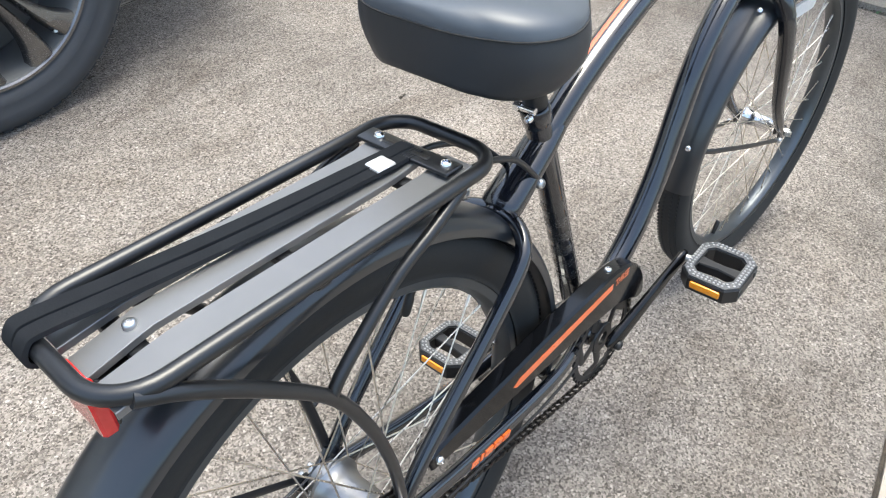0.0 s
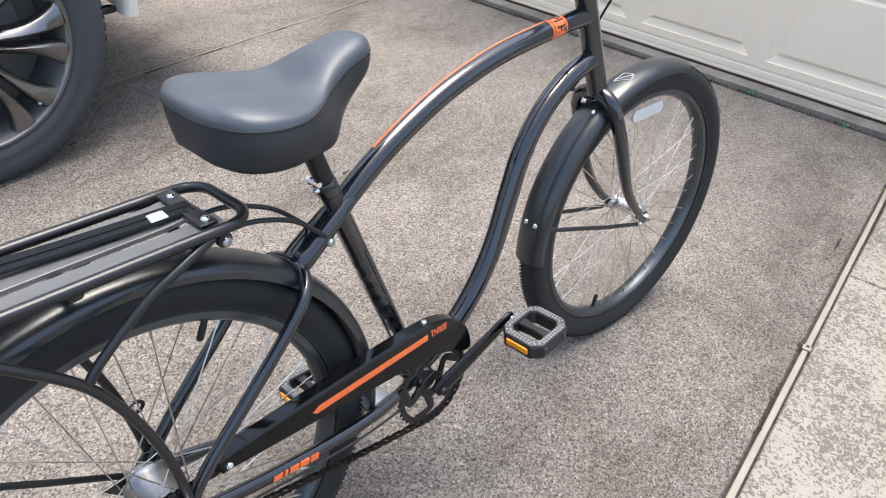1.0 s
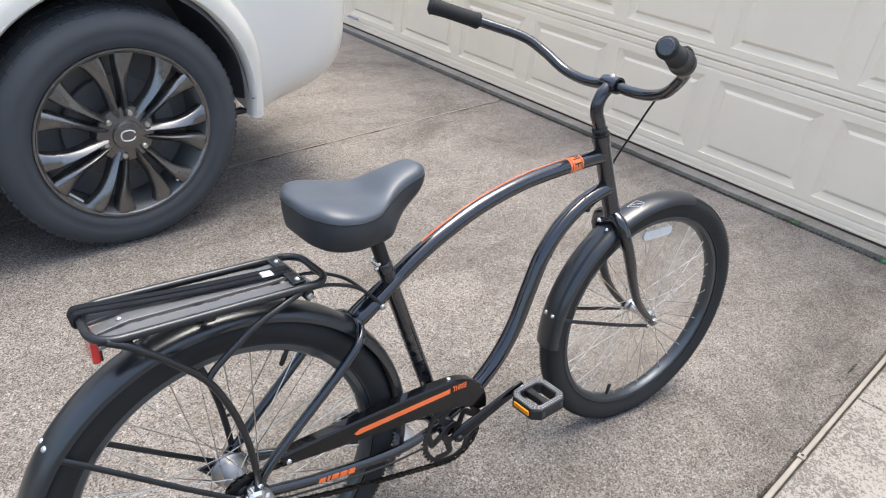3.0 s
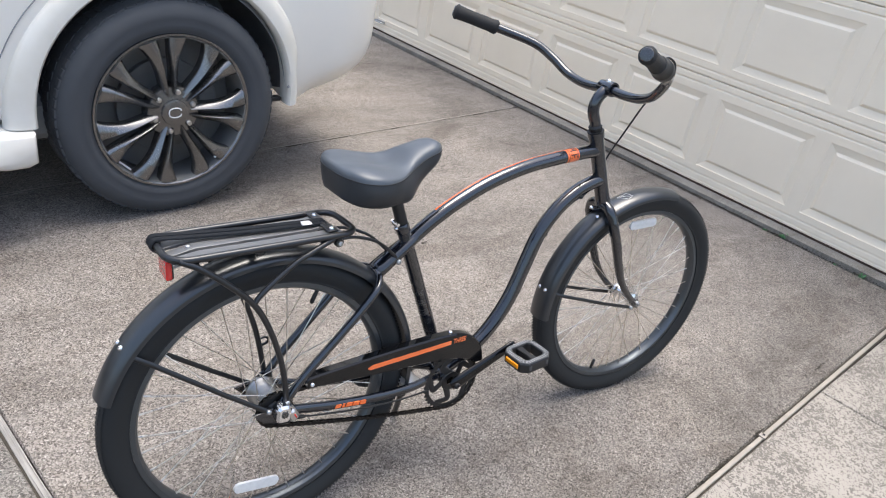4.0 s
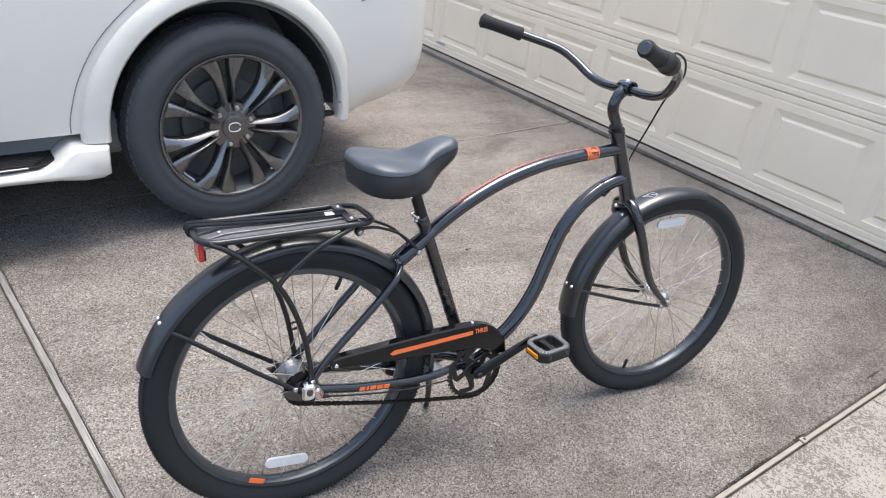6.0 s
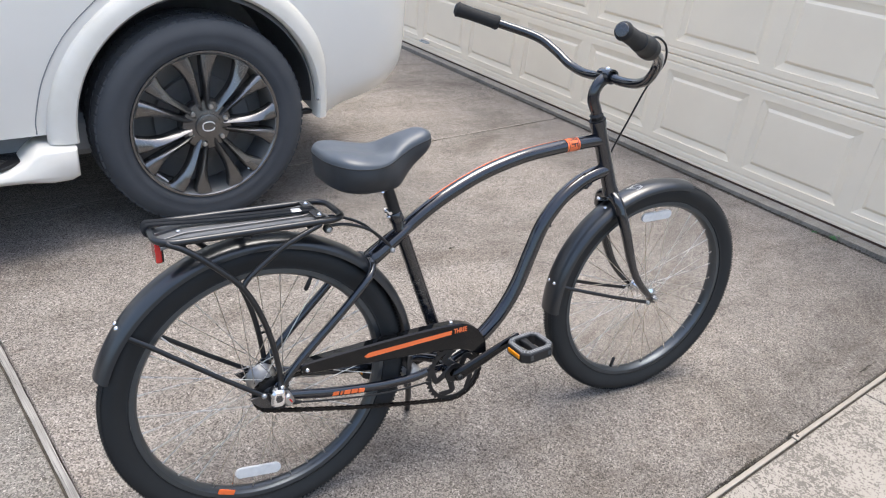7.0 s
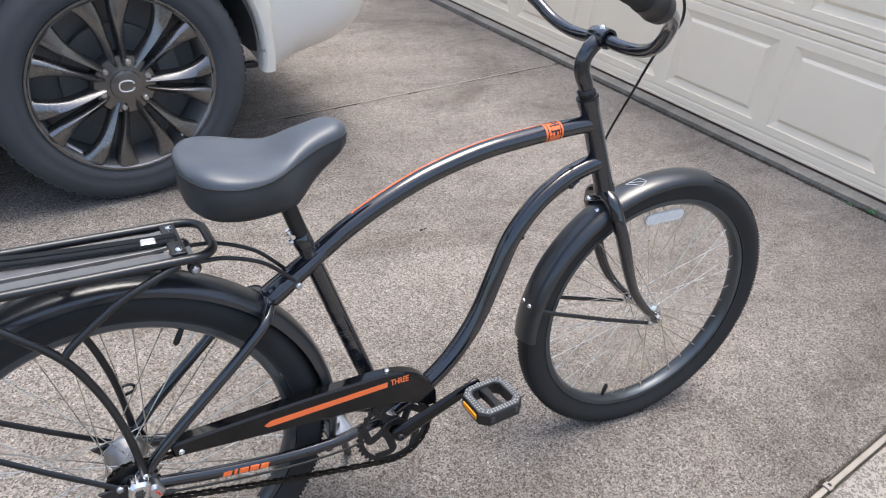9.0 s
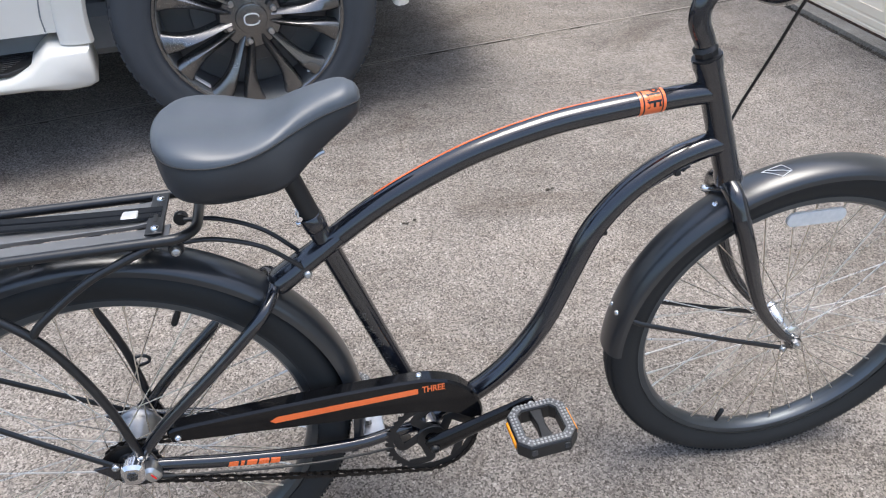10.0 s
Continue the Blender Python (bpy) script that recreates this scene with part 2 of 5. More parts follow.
M["pearl"] = surf("pearl_white_car_paint", (0.78, 0.752, 0.69), (0.81, 0.782, 0.72), 2.5, 300, 0.35, 0.05, coat=0.7)
M["flare"] = surf("aged_white_arch_trim", (0.66, 0.635, 0.565), (0.72, 0.70, 0.65), 7, 300, 0.42, 0.06, coat=0.3)
M["cartyre"] = surf("car_tyre_rubber", (0.044, 0.049, 0.057), (0.058, 0.063, 0.070), 6, 200, 0.85, 0.06, relief=0.25)
M["alloy"] = surf("dark_chrome_alloy", (0.18, 0.179, 0.178), (0.225, 0.223, 0.221), 4, 300, 0.27, 0.02, metal=0.9)
# Barrel, brake and underbody greys are lifted to imitate haze in the wheel gaps.
M["barrel"] = surf("dark_wheel_barrel", (0.15, 0.15, 0.15), (0.20, 0.20, 0.195), 4, 300, 0.55, 0.06, metal=0.3)
M["darkmetal"] = surf("dark_brake_metal", (0.13, 0.13, 0.13), (0.18, 0.178, 0.175), 14, 200, 0.55, 0.1, metal=0.3)
M["under"] = surf("hazed_underbody_black", (0.19, 0.198, 0.205), (0.25, 0.256, 0.26), 8, 200, 0.9, 0.05, relief=0.3)
M["glass"] = surf("dark_car_glass", (0.012, 0.013, 0.014), (0.016, 0.017, 0.018), 5, 200, 0.06, 0.02)


# ---- mesh helpers ----
def mesh_of(verts, faces, name="mesh", smooth_deg=40.0):
    me = bpy.data.meshes.new(name)
    me.from_pydata([tuple(v) for v in verts], [], faces)
    bm = bmesh.new()
    bm.from_mesh(me)
    bmesh.ops.recalc_face_normals(bm, faces=bm.faces)
    lim = radians(smooth_deg)
    for f in bm.faces:
        f.smooth = smooth_deg > 0
    for e in bm.edges:
        if len(e.link_faces) == 2 and e.calc_face_angle(0) > lim:
            e.smooth = False
    bm.to_mesh(me)
    bm.free()
    return me


def join(*geos):
    V, F = [], []
    for v, f in geos:
        k = len(V)
        V += [tuple(p) for p in v]
        F += [tuple(i + k for i in q) for q in f]
    return V, F


def moved(geo, m):
    return [tuple(m @ Vector(p)) for p in geo[0]], geo[1]


def part(name, geo, material, parent, label="", smooth_deg=40.0, m=None):
    if m is not None:
        geo = moved(geo, m)
    me = mesh_of(geo[0], geo[1], name, smooth_deg)
    me.materials.append(material)
    ob = new(name, me)
    ob.parent = parent
    if label:
        tagged(ob, label)
    return ob


def thing(name, geo, material, label, category, kind="", group="", smooth_deg=40.0):
    return tagged(part(name, geo, material, None, "", smooth_deg), label, category, group, kind)


def bez(pts, n=8):
    """A smooth curve (Catmull-Rom) through the points."""
    P = [Vector(p) for p in pts]
    P = [P[0] * 2 - P[1]] + P + [P[-1] * 2 - P[-2]]
    out = []
    for i in range(1, len(P) - 2):
        a, b, c, d = P[i - 1], P[i], P[i + 1], P[i + 2]
        for k in range(n):
            t = k / n
            out.append(0.5 * ((2 * b) + (c - a) * t + (2 * a - 5 * b + 4 * c - d) * t * t + (3 * b - a - 3 * c + d) * t ** 3))
    out.append(P[-2])
    return out


def sweep(path, radius, segs=14, closed=False, flat=None, up=None, caps=True):
    """A tube along a path. radius: a number or one for each point; flat: (a, b) half axes of an oval, a along the frame's first axis."""
    P = [Vector(p) for p in path]
    n = len(P)
    T = []
    for i in range(n):
        a = P[i - 1] if (i or closed) else P[0]
        b = P[(i + 1) % n] if (i < n - 1 or closed) else P[-1]
        T.append((b - a).normalized())
    ref = Vector(up) if up else (Vector((0, 1, 0)) if abs(T[0].y) < 0.8 else Vector((0, 0, 1)))
    N = (ref - T[0] * ref.dot(T[0])).normalized()
    V, F = [], []
    for i in range(n):
        N = (N - T[i] * N.dot(T[i])).normalized() if not up else (ref - T[i] * ref.dot(T[i])).normalized()
        Bn = T[i].cross(N)
        r = radius[i] if isinstance(radius, (list, tuple)) else radius
        ra, rb = (flat[0] * r, flat[1] * r) if flat else (r, r)
        for k in range(segs):
            a = 2 * math.pi * k / segs
            V.append(P[i] + N * (ra * math.cos(a)) + Bn * (rb * math.sin(a)))
    m = n if closed else n - 1
    for i in range(m):
        for k in range(segs):
            j, l = (i + 1) % n, (k + 1) % segs
            F.append((i * segs + k, i * segs + l, j * segs + l, j * segs + k))
    if not closed and caps:
        F.append(tuple(range(segs))[::-1])
        F.append(tuple((n - 1) * segs + k for k in range(segs)))
    return V, F


def rod(a, b, r, segs=10, r2=None):
    return sweep([a, b], [r, r if r2 is None else r2], segs)


def revolve(profile, centre=(0, 0, 0), segs=64, a0=0.0, a1=360.0, axis="y", closed_profile=False):
    """Turn a profile of (radius, offset along the axis) round the axis. Angle 0 points to +x, 90 up (axis y)."""
    full = abs(a1 - a0) >= 359.9
    n = segs if full else segs + 1
    V, F, p = [], [], len(profile)
    for i in range(n):
        a = radians(a0 + (a1 - a0) * i / segs)
        for r, o in profile:
            q = {"y": (r * math.cos(a), o, r * math.sin(a)), "z": (r * math.cos(a), r * math.sin(a), o), "x": (o, r * math.cos(a), r * math.sin(a))}[axis]
            V.append(tuple(c + d for c, d in zip(centre, q)))
    for i in range(segs):
        j = (i + 1) % n
        for k in range(p if closed_profile else p - 1):
            l = (k + 1) % p
            F.append((i * p + k, i * p + l, j * p + l, j * p + k))
    if not full and closed_profile:
        F.append(tuple(range(p)))
        F.append(tuple((n - 1) * p + k for k in range(p))[::-1])
    return V, F


def prism(outline, v0, v1, bevel=0.0, axis="y"):
    """A flat outline of (x, z) pairs given thickness between two offsets, with softened rims."""
    n = len(outline)
    O = [Vector((a, b)) for a, b in outline]
    area = sum(O[i - 1].x * O[i].y - O[i].x * O[i - 1].y for i in range(n))
    inn = []
    for i in range(n):
        d1, d2 = (O[i] - O[i - 1]).normalized(), (O[(i + 1) % n] - O[i]).normalized()
        nn = Vector((-(d1 + d2).y, (d1 + d2).x))
        nn = nn.normalized() if nn.length > 1e-6 else Vector((0, 0))
        inn.append(O[i] + nn * (bevel if area > 0 else -bevel))
    s = 1 if v1 > v0 else -1
    rings = [(inn, v0), (O, v0 + s * bevel), (O, v1 - s * bevel), (inn, v1)] if bevel else [(O, v0), (O, v1)]
    V, F = [], []
    for ring, off in rings:
        for q in ring:
            V.append((q.x, off, q.y) if axis == "y" else (q.x, q.y, off) if axis == "z" else (off, q.x, q.y))
    for r in range(len(rings) - 1):
        for i in range(n):
            j = (i + 1) % n
            F.append((r * n + i, r * n + j, (r + 1) * n + j, (r + 1) * n + i))
    F.append(tuple(range(n)))
    F.append(tuple((len(rings) - 1) * n + i for i in range(n)))
    return V, F


def rounded(w, h, r, n=5, cx=0.0, cy=0.0):
    """The outline of a rounded rectangle."""
    out = []
    for sx, sy, a in ((1, 1, 0), (-1, 1, 90), (-1, -1, 180), (1, -1, 270)):
        for k in range(n + 1):
            t = radians(a + 90 * k / n)
            out.append((cx + sx * (w / 2 - r) + r * math.cos(t), cy + sy * (h / 2 - r) + r * math.sin(t)))
    return out


def block(w, d, h, bevel=0.002, at=(0, 0, 0)):
    g = prism(rounded(w, h, min(bevel * 2, w / 2.1, h / 2.1), 2), -d / 2, d / 2, bevel)
    return moved(g, Matrix.Translation(at))


def screw_head(at, axis, r=0.006, h=0.004):
    """A domed bolt head with a socket, facing along axis."""
    g = revolve([(0.0, h * 0.5), (r * 0.38, h * 0.5), (r * 0.42, h), (r * 0.7, h * 0.92), (r * 0.95, h * 0.5), (r, 0.0), (r, -h), (0.0, -h)], segs=14, axis="z")
    return moved(g, Matrix.Translation(at) @ Vector(axis).to_track_quat("Z", "Y").to_matrix().to_4x4())


def lettering(body, size, name="letters", bold=0.0):
    """The outlines of a word in the built-in font, as flat geometry in x (along) and y (up), centred."""
    cu = bpy.data.curves.new(name, "FONT")
    cu.body, cu.size, cu.align_x, cu.align_y, cu.offset = body, size, "CENTER", "CENTER", bold
    ob = bpy.data.objects.new(name, cu)
    scene.collection.objects.link(ob)
    dg = bpy.context.evaluated_depsgraph_get()
    me = ob.evaluated_get(dg).to_mesh()
    V = [tuple(v.co) for v in me.vertices]
    F = [tuple(p.vertices) for p in me.polygons]
    bpy.data.objects.remove(ob)
    bpy.data.curves.remove(cu)
    return V, F


# ---- the ground ----
def meet(a, b, c, d):
    """Where the line a-b crosses the line c-d."""
    a, b, c, d = (Vector(p) for p in (a, b, c, d))
    r, s = b - a, d - c
    k = (c - a).cross(s) / r.cross(s)
    return a + r * k


STRIP = ((0.777, -0.506), (2.613, -0.26))
WOOD = ((-0.382, 0.10), (-0.602, 1.104))
JOINT = ((0.736, 1.937), (2.531, 2.265))
GARAGE = ((2.652, 2.37), (2.952, 0.012))
DOOR_AT, DOOR_TURN = (2.985, 0.413), 7.5


def shift(line, d):
    a, b = Vector(line[0]), Vector(line[1])
    n = Vector((-(b - a).y, (b - a).x)).normalized() * d
    return (a + n, b + n)


def slab(name, corners, material, label, depth=0.05, bevel=0.006):
    o = [(c[0], c[1]) for c in corners]
    return thing(name, prism(o, -depth, 0.0, bevel, "z"), material, label, "concrete slab", "structure", smooth_deg=20)


far_w, far_g = Vector((-1.50, 5.2)), meet(*GARAGE, (0, 8.0), (1, 8.0))
wl, wr = shift(WOOD, 0.0150), shift(WOOD, -0.0125)   # west and east side of the timber
sd, sp = shift(STRIP, 0.0), shift(STRIP, -0.026)   # drive side and path side of the strip
g_e = shift(GARAGE, -0.016)
tooled = 0.0075
j_s, j_n = shift(JOINT, -tooled), shift(JOINT, tooled)
slab("driveway", [meet(*wr, *sd), meet(*sd, *g_e), meet(*g_e, *j_s), meet(*j_s, *wr)], M["drive"], "worn tan exposed-aggregate concrete driveway slab with dark stains")
slab("driveway_far", [meet(*j_n, *wr), meet(*j_n, *g_e), meet(*g_e, (0, 7), (1, 7)), meet(*wr, (0, 7), (1, 7))], M["drive"], "worn concrete driveway slab under the white car")
slab("driveway_street", [meet(*wl, (0, 7), (1, 7)), Vector((-9.0, 6.0)), Vector((-7.0, -3.5)), meet(*wl, (0, -3), (1, -3))][::-1], M["drive_b"], "grey concrete driveway slab beside the timber joint")
pj = ((1.893, -0.375), (1.955, -0.68))
pj_w, pj_e = shift(pj, -0.003), shift(pj, 0.003)
south = ((0, -4.0), (1, -4.0))
slab("pavement", [meet(*sp, *wl), meet(*sp, *pj_w), meet(*pj_w, *south), meet(*wl, *south)], M["deck"], "cream textured deck-coated path slab", 0.06, 0.004)
slab("pavement_far", [meet(*sp, *pj_e), Vector((3.6, -0.17)), Vector((3.9, -4.0)), meet(*pj_e, *south)], M["deck"], "cream textured deck-coated path slab beside the garage", 0.06, 0.004)
# Out-of-view ground, given a pale concrete to bounce and reflect more light.
thing("ground", ([(-400, -400, -0.045), (400, -400, -0.045), (400, 400, -0.045), (-400, 400, -0.045)], [(0, 1, 2, 3)]), M["drive_b"], "unseen ground round the driveway, pale to bounce light", "ground", "structure")


# ---- joints, weeds, the garage front ----
def bar_along(line, a, b, width, z0, z1, wob=0.0, n=24, seed=1):
    """A long thin strip along a line from a to b metres, with slightly uneven sides."""
    rnd = random.Random(seed)
    p, q = Vector(line[0]), Vector(line[1])
    d = (q - p).normalized()
    nn = Vector((-d.y, d.x))
    V, F = [], []
    for i in range(n + 1):
        c = p + d * (a + (b - a) * i / n)
        l, r = (rnd.uniform(-wob, wob) for _ in "lr")
        for off, z in ((-width / 2 + l, z0), (-width / 2 + l, z1 - 0.001), (-width / 2 + l + 0.0015, z1), (width / 2 + r - 0.0015, z1), (width / 2 + r, z1 - 0.001), (width / 2 + r, z0)):
            e = c + nn * off
            V.append((e.x, e.y, z))
    for i in range(n):
        for k in range(5):
            F.append((i * 6 + k, i * 6 + k + 1, i * 6 + 7 + k, i * 6 + 6 + k))
    F += [tuple(range(6)), tuple(n * 6 + k for k in range(6))]
    return V, F


thing("joint_filler", bar_along(JOINT, -2.2, 1.90, 0.0150, -0.03, 0.0012, 0.0008, 60, 9), M["pale_joint"], "pale tooled edge of the groove between driveway slabs", "expansion joint", "structure")
# The groove's shade is a dark bar laid on the filler, not a recess.
thing("joint_shade_bar", bar_along(shift(JOINT, -0.0050), -2.2, 1.90, 0.0042, -0.02, 0.0018, 0.0009, 80, 10), M["soil"], "dark bar for the shade in the groove between driveway slabs", "expansion joint", "structure")
strip_mid = shift(STRIP, -0.0135)
for k, (a, b) in enumerate(((-1.35, 0.700), (0.712, 2.30))):
    thing("expansion_strip", bar_along(strip_mid, a, b, 0.0135, -0.03, 0.002, 0.0004, 30, k), M["strip"], "cream plastic expansion strip between driveway and path", "expansion joint", "structure", "strips along the path")
thing("strip_gap", bar_along(strip_mid, -1.36, 2.31, 0.0262, -0.04, -0.005, 0.0, 30, 12), M["soil"], "dark dirt in the gap along the expansion strip", "expansion joint", "structure")
joint_clip = thing("strip_joiner", block(0.020, 0.021, 0.006, 0.001), M["strip"], "cream plastic joiner with a dark screw hole", "joint clip", "structure")
_c = Vector(strip_mid[0]) + (Vector(strip_mid[1]) - Vector(strip_mid[0])).normalized() * 0.700
joint_clip.matrix_world = pose(_c.x, _c.y, 0.0045, 0, 0, 7.6)
part("screw_hole", revolve([(0, 0.0), (0.0042, 0.0), (0.0048, 0.0006), (0.0042, 0.0012), (0.002, 0.0006), (0, 0.0006)], (0.004, 0, 0.0032), 12, axis="z"), M["decal_black"], joint_clip, "dark screw hole")
thing("timber_joint", bar_along(WOOD, -3.2, 5.5, 0.0185, -0.03, -0.0025, 0.0011, 160, 5), M["old_wood"], "weathered grey timber strip set between driveway slabs", "expansion joint", "structure")
thing("timber_groove", bar_along(shift(WOOD, 0.0128), -3.2, 5.5, 0.0070, -0.02, -0.0040, 0.0016, 160, 6), M["soil"], "dark open gap along the weathered timber strip", "expansion joint", "structure")


def crumbs(seed, centre, along, n, length, width, size):
    """Loose bits of soil and dead leaf scattered along a line."""
    rnd = random.Random(seed)
    V, F = [], []
    d = Vector(along).normalized()
    for _ in range(n):
        s = size * rnd.uniform(0.4, 1.4)
        c = Vector(centre) + d * rnd.gauss(0, length / 2) + Vector((-d.y, d.x)) * rnd.gauss(0, width / 2)
        k, turn = len(V), rnd.uniform(0, 6.28)
        for a in range(5):
            r = s * rnd.uniform(0.5, 1.1)
            V.append((c.x + r * 1.7 * math.cos(turn + a * 1.257), c.y + r * math.sin(turn + a * 1.257), 0.0015 + rnd.uniform(0, s * 0.5)))
        V.append((c.x, c.y, 0.002 + s * 0.8))
        F += [(k + a, k + (a + 1) % 5, k + 5) for a in range(5)]
    return V, F


_d = Vector(STRIP[1]) - Vector(STRIP[0])
for sd_, at_, n_, l_ in ((3, (1.225, -0.438), 130, 0.07), (4, (1.47, -0.402), 30, 0.03), (5, (2.03, -0.29), 36, 0.05), (6, (1.12, -0.455), 20, 0.05)):
    thing("soil_crumbs", crumbs(sd_, (at_[0] + 0.0008, at_[1] - 0.0065), _d, n_, l_, 0.004, 0.0024), M["soil"], "dark crumbs of soil and moss along the strip", "debris", "stuff")
thing("soil_crumbs", crumbs(11, (2.770, 1.35), Vector(GARAGE[1]) - Vector(GARAGE[0]), 1500, 1.6, 0.012, 0.0045), M["soil"], "dark dirt in the crack before the garage", "debris", "stuff")
for sd_, at_ in ((21, (0.463, 1.575)), (22, (1.06, 0.93)), (23, (0.60, 0.86))):
    thing("dead_leaf", crumbs(sd_, at_, (1, 0.4), 5, 0.022, 0.006, 0.0042), M["soil"], "small dry brown leaf scrap on the concrete", "leaf")


def weed(seed, at, n, size):
    rnd = random.Random(seed)
    V, F = [], []
    for _ in range(n):
        a, l = rnd.uniform(0, 6.28), size * rnd.uniform(0.5, 1.2)
        d, up = Vector((math.cos(a), math.sin(a), 0)), rnd.uniform(0.3, 1.3)
        side = Vector((-d.y, d.x, 0)) * l * 0.28
        base = Vector((*at, 0.0)) + Vector((rnd.uniform(-1, 1), rnd.uniform(-1, 1), 0)) * size * 0.5
        mid, tip = base + d * l * 0.55 + Vector((0, 0, l * up * 0.7)), base + d * l + Vector((0, 0, l * up * 0.55))
        k = len(V)
        V += [base, mid + side, tip, mid - side, mid + Vector((0, 0, 0.002))]
        F += [(k, k + 1, k + 4), (k + 1, k + 2, k + 4), (k + 2, k + 3, k + 4), (k + 3, k, k + 4)]
    return V, F


for sd_, at_, n_, s_ in ((31, (2.890, 0.415), 26, 0.022), (32, (2.938, 0.015), 20, 0.020), (33, (2.868, 0.50), 8, 0.014), (34, (2.914, 0.14), 7, 0.012)):
    thing("weed", weed(sd_, at_, n_, s_), M["leaf"], "small green weed growing in the crack before the garage", "plant", group="weeds in the crack")

_gd = (Vector(GARAGE[1]) - Vector(GARAGE[0])).normalized()
lip_line = shift(GARAGE, 0.28)
thing("garage_floor_edge", bar_along(lip_line, -6.0, 5.0, 0.56, -0.05, 0.022, 0.003, 200, 8), M["lip"], "stained raised concrete edge of the garage floor", "threshold", "structure")

DOOR = Matrix.Translation((*DOOR_AT, 0)) @ Matrix(((math.sin(radians(7.5)), math.cos(radians(7.5)), 0, 0), (-math.cos(radians(7.5)), math.sin(radians(7.5)), 0, 0), (0, 0, 1, 0), (0, 0, 0, 1)))
PITCH, FIRST, LAST = 0.598, -7, 1
S0, S1 = FIRST * PITCH - 0.082, LAST * PITCH + 0.52


def rail_strip(z_depth):
    V, F = [], []
    for z, d in z_depth:
        V += [(S0, d, z), (S1, d, z)]
    for i in range(len(z_depth) - 1):
        F.append((2 * i, 2 * i + 1, 2 * i + 3, 2 * i + 2))
    return V, F


def quad(x0, x1, z0, z1, d=0.0):
    return [(x0, d, z0), (x1, d, z0), (x1, d, z1), (x0, d, z1)], [(0, 1, 2, 3)]


def raised_panel(x0, x1, z0, z1):
    V, F = [], []
    rings = ((0.0, 0.0), (0.0012, 0.0030), (0.036, 0.0100), (0.050, 0.0015), (0.053, 0.0012))
    for inset, d in rings:
        V += [(x0 + inset, d, z0 + inset), (x1 - inset, d, z0 + inset), (x1 - inset, d, z1 - inset), (x0 + inset, d, z1 - inset)]
    for r in range(len(rings) - 1):
        for k in range(4):
            l = (k + 1) % 4
            F.append((r * 4 + k, r * 4 + l, r * 4 + 4 + l, r * 4 + 4 + k))
    F.append(tuple(len(V) - 4 + k for k in range(4)))
    return V, F


garage_door = tagged(new("garage_door"), "closed almond-painted sectional garage door with raised panels", "garage door", kind="structure")
garage_door.matrix_world = DOOR
for row in range(4):
    zb = 0.049 + 0.536 * row
    zt, p0, p1 = zb + 0.536, zb + 0.077, zb + 0.453
    foot = [(0.034, 0.04), (0.034, 0.003), (0.037, 0.0), (0.046, 0.0), (0.0535, 0.0050), (0.055, 0.0)] if row == 0 else [(zb + 0.0015, 0.04), (zb + 0.0015, 0.005), (zb + 0.006, 0.0)]
    rails = [rail_strip(foot + [(zb + 0.030, 0.0), (zb + 0.0400, 0.0062), (zb + 0.0420, 0.0), (p0, 0.0)]),
             rail_strip([(p1, 0.0), (zt - 0.046, 0.0), (zt - 0.0360, 0.0062), (zt - 0.0340, 0.0), (zt - 0.006, 0.0), (zt - 0.0015, 0.006), (zt - 0.0015, 0.04)])]
    xs = [S0]
    for k in range(FIRST, LAST + 1):
        xs += [k * PITCH - 0.022, k * PITCH + 0.498]
    xs.append(S1)
    stiles = [quad(xs[i], xs[i + 1], p0, p1) for i in range(0, len(xs), 2)]
    back = quad(S0, S1, max(zb, 0.034), zt, 0.04)
    section = part("door_section", join(*rails, *stiles, back), M["door"], garage_door, smooth_deg=0)
    for k in range(FIRST, LAST + 1):
        part("door_panel", raised_panel(k * PITCH - 0.022, k * PITCH + 0.498, p0, p1), M["door"], section, smooth_deg=0)
part("bottom_seal", moved(prism([(0.006, 0.0), (0.03, 0.0), (0.035, 0.008), (0.03, 0.017), (0.008, 0.017), (0.003, 0.008)], S0, S1, 0.0, "x"), Matrix.Translation((0, 0, 0.0205))), M["seal"], garage_door, "brown rubber bottom seal")
latch = part("latch", join(block(0.115, 0.004, 0.020, 0.002, (-3.57, -0.002, 0.103)), sweep(bez([(-3.620, -0.004, 0.103), (-3.617, -0.026, 0.103), (-3.57, -0.031, 0.103), (-3.523, -0.026, 0.103), (-3.520, -0.004, 0.103)], 5), 0.0050, 8)), M["steel"], garage_door, "small steel pull handle")


def wall_block(name, x0, x1, z0, z1, y0=-0.05, y1=0.15):
    V = [(x, y, z) for x in (x0, x1) for y in (y0, y1) for z in (z0, z1)]
    F = [(0, 1, 3, 2), (4, 6, 7, 5), (0, 4, 5, 1), (2, 3, 7, 6), (0, 2, 6, 4), (1, 5, 7, 3)]
    ob = thing(name, (V, F), M["wall"], "plain pale stucco house wall round the garage door", "wall", "structure", smooth_deg=0)
    ob.matrix_world = DOOR


wall_block("wall_lintel", S0 - 0.9, S1 + 1.6, 2.197, 2.6)
wall_block("wall_side", S0 - 0.9, S0, -0.04, 2.195)
wall_block("wall_path_side", S1, S1 + 1.6, -0.04, 2.195)


# ---- the bicycle ----
LEAN_DEG, STEER = 7.9, -5.5
bicycle = tagged(new("bicycle"), "black cruiser bicycle with orange decals leaning on its kickstand", "bicycle")
bicycle.matrix_world = pose(0.015, -0.053, -0.0070, -LEAN_DEG, 0, 0.75)
